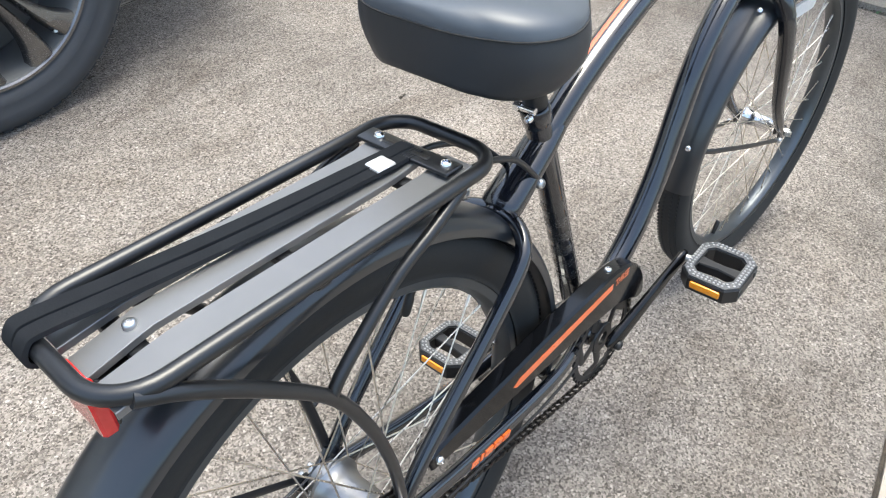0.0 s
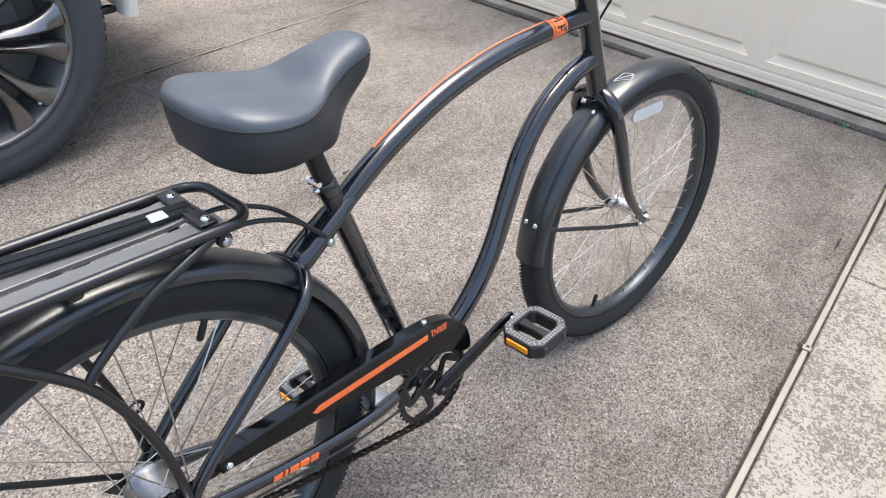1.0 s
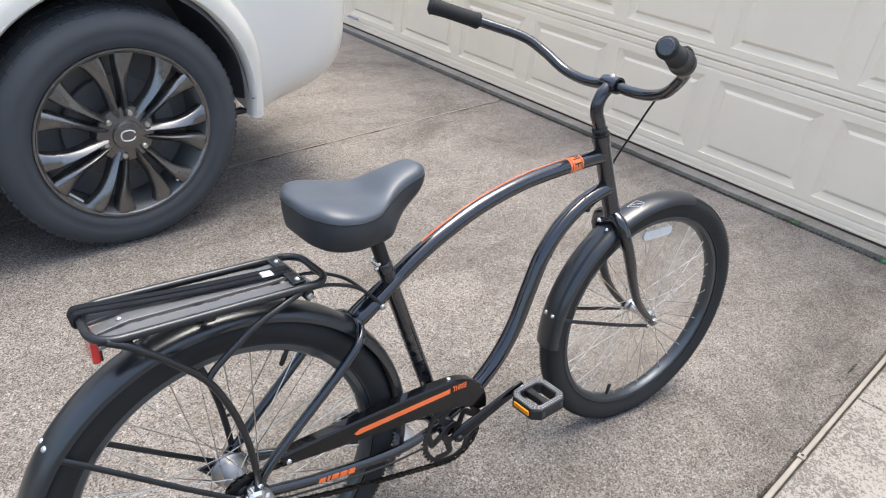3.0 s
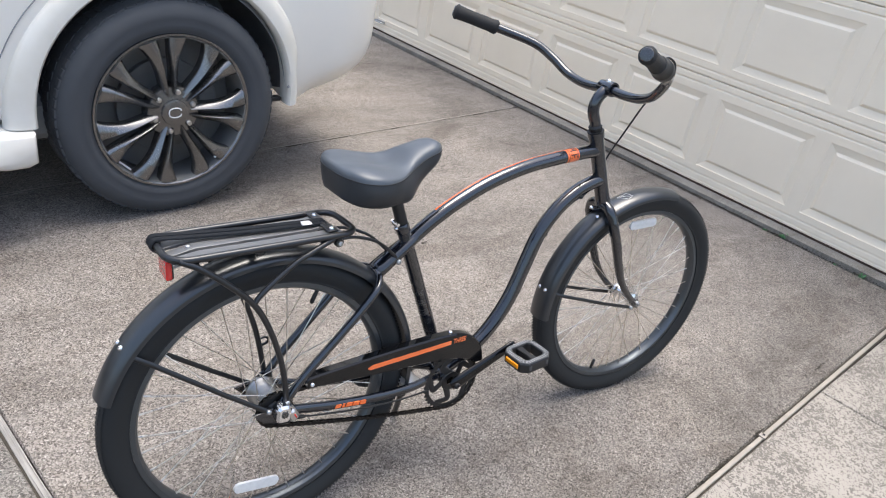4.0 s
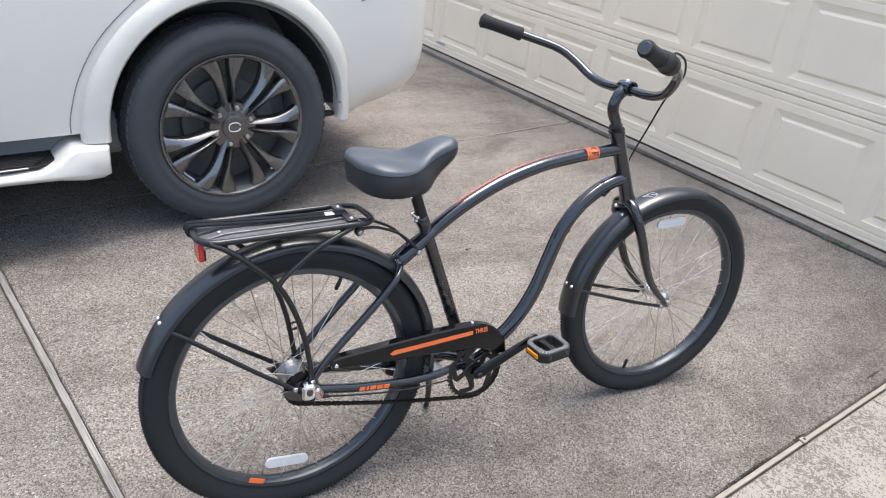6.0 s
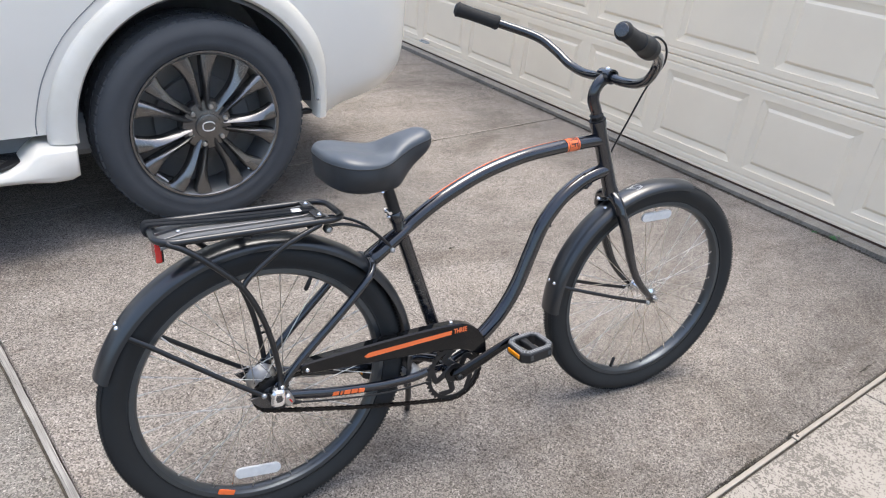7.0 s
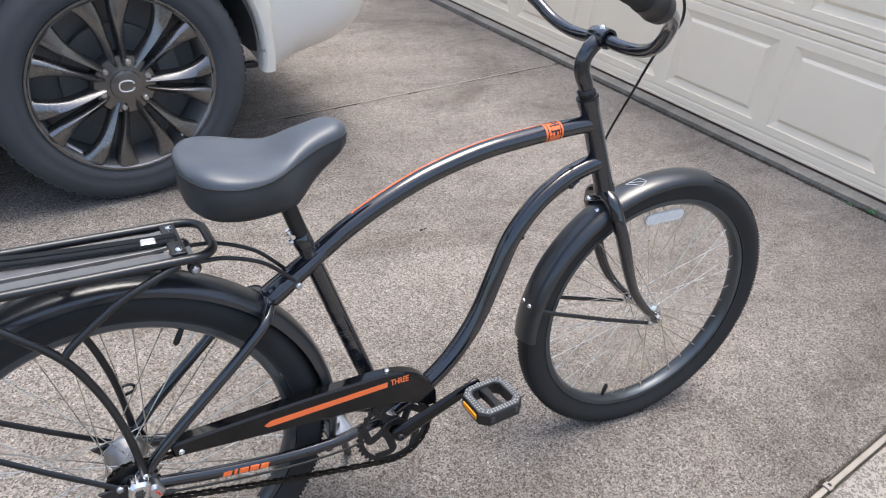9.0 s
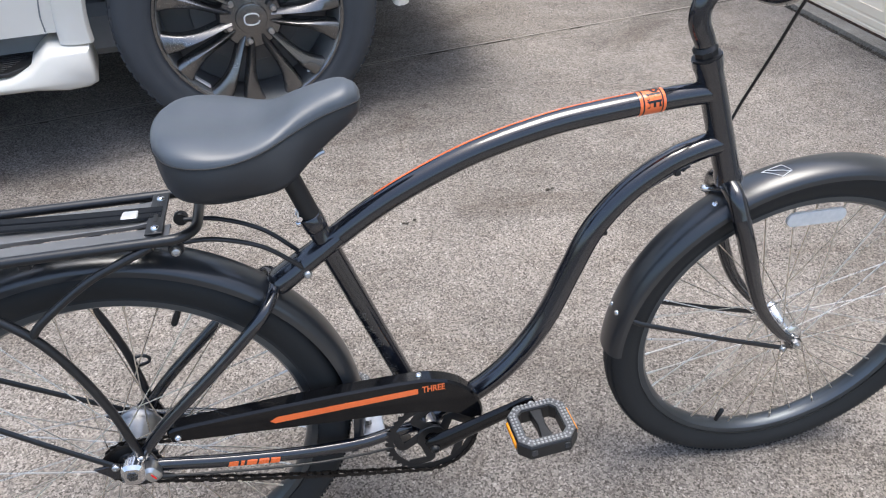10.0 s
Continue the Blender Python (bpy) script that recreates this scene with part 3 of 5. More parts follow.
RA, FA = Vector((0.0, 0, 0.3435)), Vector((1.140, 0, 0.3425))
BB = Vector((0.462, 0, 0.272))
HEAD_T, HEAD_B = Vector((0.888, 0, 0.866)), Vector((0.966, 0, 0.662))
STEERED = Matrix.Translation(HEAD_T) @ Matrix.Rotation(radians(STEER), 4, (HEAD_T - HEAD_B).normalized()) @ Matrix.Translation(-HEAD_T)
I4 = Matrix.Identity(4)


def bp_(name, geo, mat, parent=bicycle, label="", m=None, smooth_deg=40.0):
    return part(name, geo, M[mat], parent, label, smooth_deg, m)


def spoke_set(hub, rim_r, flange, half, n=36):
    out = []
    for i in range(n):
        side = 1 if i % 2 else -1
        pair = (i // 2) % 2
        a_rim = 2 * math.pi * i / n
        a_hub = a_rim + (1 if pair else -1) * radians(62)
        a = hub + Vector((flange * math.cos(a_hub), side * half, flange * math.sin(a_hub)))
        b = hub + Vector((rim_r * math.cos(a_rim), side * 0.003, rim_r * math.sin(a_rim)))
        c = a.lerp(b, 0.945)
        out.append(join(sweep([a, c], 0.00105, 6, caps=False), sweep([c, b], 0.0019, 6)))
    return out


def wheel(name, hub, m, hub_geo, half, flange, valve_deg, label):
    c = tuple(hub)
    rim = bp_(name, revolve([(0.2800, -0.017), (0.2800, -0.0135), (0.2740, -0.0125), (0.2740, 0.0125), (0.2800, 0.0135), (0.2800, 0.017), (0.2700, 0.0165), (0.2645, 0.010), (0.2625, 0.0), (0.2645, -0.010), (0.2700, -0.0165)], c, 96, closed_profile=True), "rim", bicycle, label, m)
    side = [(0.2808, 0.0150), (0.2808, 0.0192), (0.2830, 0.0186), (0.2870, 0.0196), (0.2945, 0.0232), (0.3065, 0.0265), (0.3152, 0.0268), (0.3229, 0.0245), (0.3298, 0.0190), (0.3345, 0.0105), (0.3362, 0.0)]
    prof = [(r, -o) for r, o in side] + [(r, o) for r, o in side[-2::-1]]
    bp_("tyre", revolve(prof, c, 96), "rubber", rim, "black balloon tyre", m, 50)
    knobs = []
    for k in range(216):
        for sgn in (-1, 1):
            a = 2 * math.pi * (k + 0.5 * (sgn > 0)) / 216
            for r, o, w, l in ((0.3303, 0.0178, 0.0062, 0.0050), (0.3350, 0.0062, 0.0058, 0.0054)):
                t = Matrix.Translation(hub) @ Matrix.Rotation(-a, 4, "Y") @ Matrix.Translation((r, sgn * o, 0)) @ Matrix.Rotation(radians(-38 * sgn * o / 0.0178), 4, "Z")
                h = 0.0006
                V = [t @ Vector((x * h, y * w / 2, z * l / 2)) for x in (-1, 0.9) for y in (-1, 1) for z in (-1, 1)]
                knobs.append((V, [(4, 5, 7, 6), (0, 4, 6, 2), (1, 3, 7, 5), (2, 6, 7, 3), (0, 1, 5, 4)]))
    tagged(bp_("tyre_tread", join(*knobs), "rubber", rim, "", m, 0), kind="stuff")
    for g in spoke_set(hub, 0.263, flange, half):
        bp_("spoke", g, "spoke", rim, "", m)
    bp_("hub", hub_geo, "hub" if half > 0.0355 else "chrome", rim, "silver hub shell", m)
    a = radians(valve_deg)
    d = Vector((math.cos(a), 0, math.sin(a)))
    bp_("valve", sweep([hub + d * 0.2635, hub + d * 0.256, hub + d * 0.250, hub + d * 0.234, hub + d * 0.231], [0.0046, 0.0042, 0.0050, 0.0050, 0.0030], 10), "plastic", rim, "black valve cap", m)
    return rim


def spoke_reflector(hub, rim, m, deg, r, off, length=0.104, height=0.026):
    o = [(x, z) for x, z in rounded(length, height, 0.0128, 6)]
    g = prism(o, -0.0035, 0.0035, 0.001)
    a = radians(deg)
    t = Matrix.Translation(hub + Vector((r * math.cos(a), off, r * math.sin(a)))) @ Matrix.Rotation(-(a - math.pi / 2), 4, "Y")
    ob = bp_("wheel_reflector", moved(g, t), "clear", rim, "clear white spoke reflector", m)
    return ob


hub_r = revolve([(0.0, -0.060), (0.006, -0.060), (0.006, -0.046), (0.022, -0.044), (0.033, -0.040), (0.034, -0.036), (0.027, -0.033), (0.0255, 0.012), (0.030, 0.026), (0.034, 0.030), (0.034, 0.034), (0.025, 0.037), (0.024, 0.050), (0.010, 0.053), (0.006, 0.062), (0, 0.062)], tuple(RA), 40)
hub_f = revolve([(0.0, -0.050), (0.005, -0.050), (0.0055, -0.042), (0.013, -0.040), (0.020, -0.037), (0.020, -0.033), (0.0165, -0.029), (0.0150, 0.0), (0.0165, 0.029), (0.020, 0.033), (0.020, 0.037), (0.013, 0.040), (0.0055, 0.042), (0.005, 0.050), (0, 0.050)], tuple(FA), 36)
rear_wheel = wheel("rear_wheel", RA, I4, hub_r, 0.036, 0.032, 64, "dark grey rear rim with steel spokes")
front_wheel = wheel("front_wheel", FA, STEERED, hub_f, 0.035, 0.018, 254, "dark grey front rim with steel spokes")
spoke_reflector(RA, rear_wheel, I4, 261, 0.212, -0.016)
spoke_reflector(FA, front_wheel, STEERED, 92, 0.240, -0.012)
_a = radians(246)
bp_("rim_tag", moved(prism(rounded(0.038, 0.0125, 0.002, 2), -0.0185, -0.0165, 0.0005), Matrix.Translation(RA + Vector((0.264 * math.cos(_a), 0, 0.264 * math.sin(_a)))) @ Matrix.Rotation(-(_a + math.pi / 2), 4, "Y")), "orange", rear_wheel, "orange rim sticker")

# frame
TT = bez([(0.252, 0, 0.594), (0.300, 0, 0.629), (0.340, 0, 0.656), (0.400, 0, 0.696), (0.468, 0, 0.732), (0.552, 0, 0.766), (0.655, 0, 0.792), (0.750, 0, 0.804), (0.850, 0, 0.8115), (0.905, 0, 0.8135)], 8)
bp_("top_tube", sweep(TT, 0.0172, 24), "black", label="curved gloss black top tube")
DT = bez([(0.932, 0, 0.731), (0.900, 0, 0.724), (0.850, 0, 0.706), (0.792, 0, 0.667), (0.742, 0, 0.608), (0.709, 0, 0.535), (0.676, 0, 0.455), (0.641, 0, 0.397), (0.596, 0, 0.346), (0.540, 0, 0.306), (0.475, 0, 0.277)], 8)
bp_("down_tube", sweep(DT, 0.0190, 24), "black", label="curved gloss black down tube")
ST_T, ST_B = Vector((0.318, 0, 0.690)), Vector((0.462, 0, 0.285))
_j = ST_T.lerp(ST_B, 0.095)
bp_("seat_tube", sweep([ST_T, ST_T.lerp(ST_B, 0.075), ST_T.lerp(ST_B, 0.085), _j, ST_T.lerp(ST_B, 0.105), ST_B], [0.0148, 0.0148, 0.0168, 0.0172, 0.0162, 0.0160], 24), "black")
bp_("head_tube", sweep([HEAD_T, HEAD_T.lerp(HEAD_B, 0.06), HEAD_T.lerp(HEAD_B, 0.10), HEAD_T.lerp(HEAD_B, 0.9), HEAD_T.lerp(HEAD_B, 0.94), HEAD_B], [0.0215, 0.0215, 0.0195, 0.0195, 0.0215, 0.0215], 28), "black")
bp_("headset", sweep([HEAD_T + (HEAD_T - HEAD_B) * k for k in (0.0, 0.012, 0.016, 0.055, 0.060, 0.085)], [0.0215, 0.0215, 0.0165, 0.0165, 0.0185, 0.0150], 8), "plastic", label="black headset cup")
bp_("bottom_bracket", revolve([(0.0, -0.036), (0.020, -0.036), (0.022, -0.033), (0.022, 0.033), (0.020, 0.036), (0, 0.036)], tuple(BB), 28), "black")
for s in (-1, 1):
    bp_("seatstay", sweep(bez([(0.012, s * 0.055, 0.352), (0.058, s * 0.056, 0.410), (0.166, s * 0.058, 0.516), (0.214, s * 0.058, 0.566), (0.233, s * 0.051, 0.585), (0.245, s * 0.034, 0.596), (0.250, s * 0.014, 0.600), (0.251, 0, 0.601)], 6), 0.0090, 14), "black")
    bp_("chainstay", sweep(bez([(0.018, s * 0.054, 0.340), (0.07, s * 0.053, 0.328), (0.14, s * 0.050, 0.311), (0.258, s * 0.046, 0.291), (0.345, s * 0.044, 0.286), (0.400, s * 0.036, 0.287), (0.452, s * 0.020, 0.276)], 6), 0.0105, 16, flat=(0.85, 1.1)), "black")
    bp_("dropout", prism([(-0.052, 0.352), (-0.030, 0.326), (-0.008, 0.318), (0.028, 0.322), (0.040, 0.340), (0.030, 0.372), (0.012, 0.378), (-0.010, 0.356)], s * 0.0525, s * 0.0580, 0.001), "black")
bp_("monostay", sweep([(0.352, 0, 0.664), (0.330, 0, 0.649), (0.300, 0, 0.6285), (0.276, 0, 0.612), (0.262, 0, 0.6025), (0.256, 0, 0.5985), (0.252, 0, 0.5955), (0.2495, 0, 0.594)], [0.0145, 0.0168, 0.0184, 0.0194, 0.0198, 0.0190, 0.0160, 0.0090], 26, flat=(1.28, 0.94)), "black", label="thick black yoke joining the seat stays")

# band, stripes and letters on the frame
def tube_patch(path, i0, i1, r, a0, a1, n=18):
    """A thin patch on the skin of the top tube between two turns round it (0 faces up, 90 to the right side)."""
    V, F = [], []
    pts = path[i0:i1 + 1]
    for i, p in enumerate(pts):
        q0, q1 = path[max(i0 + i - 1, 0)], path[min(i0 + i + 1, len(path) - 1)]
        t = (q1 - q0).normalized()
        up = Vector((-t.z, 0, t.x))
        for k in range(n + 1):
            a = radians(a0 + (a1 - a0) * k / n)
            V.append(p + (up * math.cos(a) + Vector((0, -1, 0)) * math.sin(a)) * r)
    for i in range(len(pts) - 1):
        for k in range(n):
            F.append((i * (n + 1) + k, i * (n + 1) + k + 1, (i + 1) * (n + 1) + k + 1, (i + 1) * (n + 1) + k))
    return V, F


def finely(path, step=0.002):
    out = [path[0]]
    for p in path[1:]:
        k = max(1, int((p - out[-1]).length / step))
        a = out[-1]
        out += [a.lerp(p, (j + 1) / k) for j in range(k)]
    return out


TTF = finely(TT)


def at_u(u):
    return min(range(len(TTF)), key=lambda i: abs(TTF[i].x - u))


bp_("orange_band", tube_patch(TTF, at_u(0.787), at_u(0.825), 0.0175, 0, 360, 40), "orange", label="orange decal band round the top tube")
for u in (0.7915, 0.8195):
    bp_("band_line", tube_patch(TTF, at_u(u), at_u(u + 0.0018), 0.0178, 0, 360, 40), "decal_black")
bp_("orange_stripe", tube_patch(TTF, at_u(0.415), at_u(0.784), 0.0175, -19, 1, 8), "stripe", label="long orange stripe on the top tube")
lv, lf = lettering("SIMPLE", 0.0300, bold=0.0007)
wrapped = []
_i = at_u(0.8065)
_t = (TTF[_i + 3] - TTF[_i - 3]).normalized()
_up = Vector((-_t.z, 0, _t.x))
for x, y, z in lv:
    ang = radians(-16) + x * 0.78 / 0.0178
    wrapped.append(TTF[_i] + _t * y + (_up * math.cos(ang) + Vector((0, -1, 0)) * math.sin(ang)) * 0.0179)
bp_("band_letters", (wrapped, lf), "decal_black", label="black letters on the orange band", smooth_deg=0)
_ax = (ST_T - ST_B).normalized()
for k in range(6):
    c = ST_B + _ax * (0.135 + 0.030 * k)
    t = Matrix.Translation(c) @ _ax.to_track_quat("Z", "X").to_matrix().to_4x4()
    g = ([(0.01625 * math.cos(radians(a)), 0.01625 * math.sin(radians(a)), z) for z in (-0.009, 0.009) for a in range(0, 121, 12)], [(i, i + 1, i + 12, i + 11) for i in range(10)])
    turn = Matrix.Rotation(radians(150), 4, "Z")
    bp_("tube_marking", moved(g, t @ turn), "decal_dark", label="faint grey marking on the seat tube")
for k, (u, l) in enumerate(((0.134, 0.014), (0.152, 0.005), (0.161, 0.015), (0.179, 0.015), (0.197, 0.014))):
    w = 0.3115 - (u - 0.134) * 0.16
    o = [(u, w - 0.0042), (u + l, w - 0.0042 - l * 0.16), (u + l + 0.003, w + 0.0042 - l * 0.16), (u + 0.003, w + 0.0042)]
    bp_("stay_marking", prism(o, -0.0594, -0.0560, 0.0), "orange", label="orange marking on the chainstay", smooth_deg=0)

# fork, stem, bars
bp_("fork_crown", sweep(bez([(0.972, -0.048, 0.618), (0.964, -0.036, 0.648), (0.962, -0.012, 0.660), (0.962, 0.012, 0.660), (0.964, 0.036, 0.648), (0.972, 0.048, 0.618)], 6), 0.0150, 16), "black", m=STEERED)
for s in (-1, 1):
    bp_("fork_leg", sweep(bez([(0.966, s * 0.040, 0.640), (0.978, s * 0.050, 0.606), (1.002, s * 0.0535, 0.545), (1.024, s * 0.054, 0.487), (1.055, s * 0.0525, 0.425), (1.100, s * 0.050, 0.370), (1.138, s * 0.048, 0.338)], 7), [0.0140 - 0.0062 * max(0, i - 14) / 28 for i in range(43)], 16), "black", m=STEERED, label="raked gloss black fork leg")
    bp_("fork_end", prism([(1.118, 0.345), (1.128, 0.324), (1.150, 0.320), (1.156, 0.336), (1.146, 0.350)], s * 0.0455, s * 0.0510, 0.001), "black", m=STEERED)
    bp_("axle_nut", join(rod((1.14, s * 0.050, 0.339), (1.14, s * 0.060, 0.339), 0.0085, 6), rod((1.14, s * 0.058, 0.339), (1.14, s * 0.065, 0.339), 0.0045, 10)), "steel", m=STEERED, label="steel axle nut")
STEM = bez([(0.889, 0, 0.868), (0.880, 0, 0.890), (0.868, 0, 0.914), (0.867, 0, 0.937), (0.878, 0, 0.958), (0.897, 0, 0.974)], 7)
bp_("stem", sweep(STEM, [0.0125 + 0.0015 * min(1, i / 10) for i in range(len(STEM))], 20, flat=(1.0, 1.1)), "black", m=STEERED, label="gooseneck stem in gloss black")
ROLLED = STEERED @ Matrix.Translation((0.899, 0, 0.976)) @ Matrix.Rotation(radians(-2.2), 4, "X") @ Matrix.Translation((-0.899, 0, -0.976))   # the bars sit slightly askew
bp_("bar_clamp", join(revolve([(0.0128, -0.023), (0.0178, -0.023), (0.0188, -0.019), (0.0188, 0.019), (0.0178, 0.023), (0.0128, 0.023)], (0.899, 0, 0.976), 24), block(0.018, 0.020, 0.014, 0.002, (0.914, 0, 0.964))), "black", m=ROLLED)
bp_("clamp_bolt", screw_head((0.896, -0.004, 0.9945), (0.1, 0, 1), 0.0065), "chrome", m=ROLLED, label="chrome clamp bolt")
RIGHT = [(0.899, 0.0, 0.976), (0.901, -0.050, 0.970), (0.900, -0.105, 0.972), (0.891, -0.155, 0.987), (0.872, -0.200, 1.018), (0.838, -0.240, 1.048), (0.760, -0.288, 1.0755), (0.645, -0.351, 1.1125)]
BAR = bez([(u, -v, w) for u, v, w in RIGHT[:0:-1]] + RIGHT, 7)
bp_("handlebar", sweep(BAR, 0.0116, 18), "black", m=ROLLED, label="swept-back gloss black cruiser handlebar")
for s in (-1, 1):
    a, b = Vector((0.648, s * 0.3495, 1.1118)), Vector((0.760, s * 0.288, 1.0755))
    ks = (-0.03, 0.0, 0.03, 0.06, 0.30, 0.74, 0.87, 0.91) if s > 0 else (-0.03, 0.0, 0.04, 0.10, 0.45, 0.62, 0.64, 0.66)
    rs = (0.012, 0.0185, 0.0205, 0.0185, 0.0170, 0.0175, 0.0190, 0.015) if s > 0 else (0.012, 0.0170, 0.0185, 0.0165, 0.0168, 0.0172, 0.0178, 0.015)
    grip = bp_("grip", sweep([a.lerp(b, k) for k in ks], list(rs), 22), "foam", m=ROLLED, label="black foam grip" if s > 0 else "short black rubber grip")
    bp_("grip_end_cap", sweep([a.lerp(b, -0.032), a.lerp(b, -0.042), a.lerp(b, -0.050)], [0.0135, 0.0125, 0.006], 18), "decal_dark", grip, m=ROLLED)
a, b = Vector((0.648, -0.3495, 1.1118)), Vector((0.760, -0.288, 1.0755))
shifter = bp_("twist_shifter", sweep([a.lerp(b, k) for k in (0.66, 0.67, 0.80, 1.00, 1.02, 1.05, 1.22, 1.24)], [0.0160, 0.0190, 0.0200, 0.0210, 0.0225, 0.0230, 0.0222, 0.0140], 24), "plastic", m=ROLLED, label="black twist-grip gear shifter")
bp_("shifter_cable_boss", rod(a.lerp(b, 1.14) + Vector((0, 0.012, 0.022)), a.lerp(b, 1.36) + Vector((0.008, 0.014, 0.022)), 0.0060, 10), "plastic", shifter, m=ROLLED)
CABLE = bez([tuple(ROLLED @ Vector(q)) for q in ((0.800, -0.252, 1.089), (0.836, -0.236, 1.088), (0.872, -0.222, 1.070), (0.900, -0.196, 1.036))] + [(0.930, -0.140, 1.000), (0.955, -0.085, 0.955), (0.972, -0.028, 0.872), (0.978, 0.022, 0.785), (0.958, 0.030, 0.725), (0.905, 0.012, 0.698), (0.880, -0.004, 0.692)], 8)
bp_("gear_cable", sweep(CABLE, 0.0024, 8), "plastic", label="black gear cable housing")
CABLE2 = [p + Vector((0, -0.006, -0.0215)) for p in DT[10:72]]
bp_("gear_cable_run", sweep(CABLE2, 0.0023, 6), "plastic")
for i in (14, 30, 46):
    bp_("cable_clip", block(0.010, 0.012, 0.008, 0.001, tuple(DT[i] + Vector((0.004, -0.006, -0.0205)))), "plastic")

# seat post and saddle
bp_("seat_post", rod((0.2915, 0, 0.775), (0.325, 0, 0.675), 0.0137, 20), "plastic", label="black seat post")
bp_("seat_clamp", sweep([ST_T + _ax * k for k in (-0.012, -0.010, 0.010, 0.012)], [0.0155, 0.0170, 0.0170, 0.0155], 24), "black")
bp_("clamp_bolt", join(rod((0.3005, -0.011, 0.702), (0.3005, 0.011, 0.702), 0.0040, 10), rod((0.3005, 0.008, 0.702), (0.3005, 0.015, 0.702), 0.0062, 6), screw_head((0.2985, -0.004, 0.692), (-1, 0, -0.2), 0.0048)), "chrome", label="chrome clamp bolt")
bp_("saddle_clamp", join(block(0.026, 0.030, 0.012, 0.004, (0.293, 0, 0.771)), rod((0.279, -0.024, 0.765), (0.279, 0.024, 0.765), 0.0062, 6), rod((0.277, -0.010, 0.753), (0.283, -0.010, 0.753), 0.004, 8)), "chrome", label="chrome saddle clamp")


def saddle_section(u):
    """Half width, top, seam and bottom of the saddle at u."""
    k = np.array([0.142, 0.148, 0.161, 0.186, 0.215, 0.245, 0.270, 0.290, 0.310, 0.343, 0.374, 0.391, 0.398])
    reach = min(0.012, u - 0.142, 0.398 - u)   # evens out the corners between the stations
    f = lambda v: float(np.mean([np.interp(u + reach * d, k, v) for d in (-1, -0.66, -0.33, 0, 0.33, 0.66, 1)]))
    hw = f([0.030, 0.062, 0.088, 0.104, 0.107, 0.099, 0.083, 0.066, 0.053, 0.041, 0.036, 0.027, 0.008])
    top = f([0.842, 0.848, 0.852, 0.852, 0.847, 0.840, 0.838, 0.843, 0.857, 0.869, 0.877, 0.874, 0.862])
    seam = f([0.830, 0.829, 0.828, 0.826, 0.824, 0.824, 0.825, 0.828, 0.834, 0.846, 0.854, 0.855, 0.853])
    bot = f([0.785, 0.779, 0.776, 0.773, 0.771, 0.770, 0.770, 0.772, 0.780, 0.804, 0.826, 0.836, 0.845])
    return hw, top, seam, bot


us = np.concatenate([np.linspace(0.142, 0.158, 8), np.linspace(0.163, 0.382, 40), np.linspace(0.385, 0.398, 7)])
cv, cf, sv, sf, edge_l, edge_r = [], [], [], [], [], []
NC, NS = 20, 9
for u in us:
    hw, top, seam, bot = saddle_section(u)
    for k in range(NC + 1):
        a = math.pi * k / NC
        c_, s_ = math.cos(a), math.sin(a)
        y = hw * math.copysign(abs(c_) ** 0.80, c_)
        z = seam + (top - seam) * (s_ ** 0.74) - 0.008 * max(0.0, 1 - abs(y) / max(hw, 1e-4) * 1.6) * min(1.0, max(0.0, (hw - 0.050) / 0.05))
        cv.append((u, y, z))
    for k in range(NS + 1):
        t = k / NS
        bulge = 1.0 + 0.03 * math.sin(math.pi * t) + 0.26 * t * math.exp(-((u - 0.298) / 0.028) ** 2) - 0.15 * t ** 2.6
        for s in (-1, 1):
            sv.append((u + (0.004 * t * (0.26 - u) / 0.14 if u < 0.26 else 0), s * hw * bulge, seam - 0.001 + (bot - seam) * t))
    edge_l.append((u, hw + 0.0003, seam - 0.0005))
    edge_r.append((u, -hw - 0.0003, seam - 0.0005))
W = NC + 1
for i in range(len(us) - 1):
    for k in range(NC):
        cf.append((i * W + k, i * W + k + 1, (i + 1) * W + k + 1, (i + 1) * W + k))
    w2 = 2 * (NS + 1)
    for k in range(NS):
        for s in (0, 1):
            sf.append((i * w2 + 2 * k + s, i * w2 + 2 * k + 2 + s, (i + 1) * w2 + 2 * k + 2 + s, (i + 1) * w2 + 2 * k + s))
    sf.append((i * w2 + 2 * NS, i * w2 + 2 * NS + 1, (i + 1) * w2 + 2 * NS + 1, (i + 1) * w2 + 2 * NS))
for i in (0, len(us) - 1):
    w2 = 2 * (NS + 1)
    for k in range(NS):
        sf.append((i * w2 + 2 * k, i * w2 + 2 * k + 1, i * w2 + 2 * k + 3, i * w2 + 2 * k + 2))
    cf.append(tuple(i * W + k for k in range(W)))
ASKEW = Matrix.Translation((0.296, 0.003, 0.010)) @ Matrix.Rotation(radians(-1.6), 4, "Z") @ Matrix.Diagonal((1.0, 1.025, 1.0, 1.0)) @ Matrix.Translation((-0.296, 0, 0))
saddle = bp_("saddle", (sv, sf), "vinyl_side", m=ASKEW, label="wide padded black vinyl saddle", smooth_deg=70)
# top in the lighter copy of the vinyl, sky sheen painted in
bp_("saddle_cover", (cv, cf), "vinyl", saddle, "smooth black vinyl top with sky sheen in its colour", ASKEW, 70)
bp_("saddle_seam", sweep([Vector(p) for p in edge_l] + [Vector(p) for p in edge_r[::-1]], 0.0011, 6, closed=True), "foam", saddle, "stitched seam round the saddle", ASKEW)
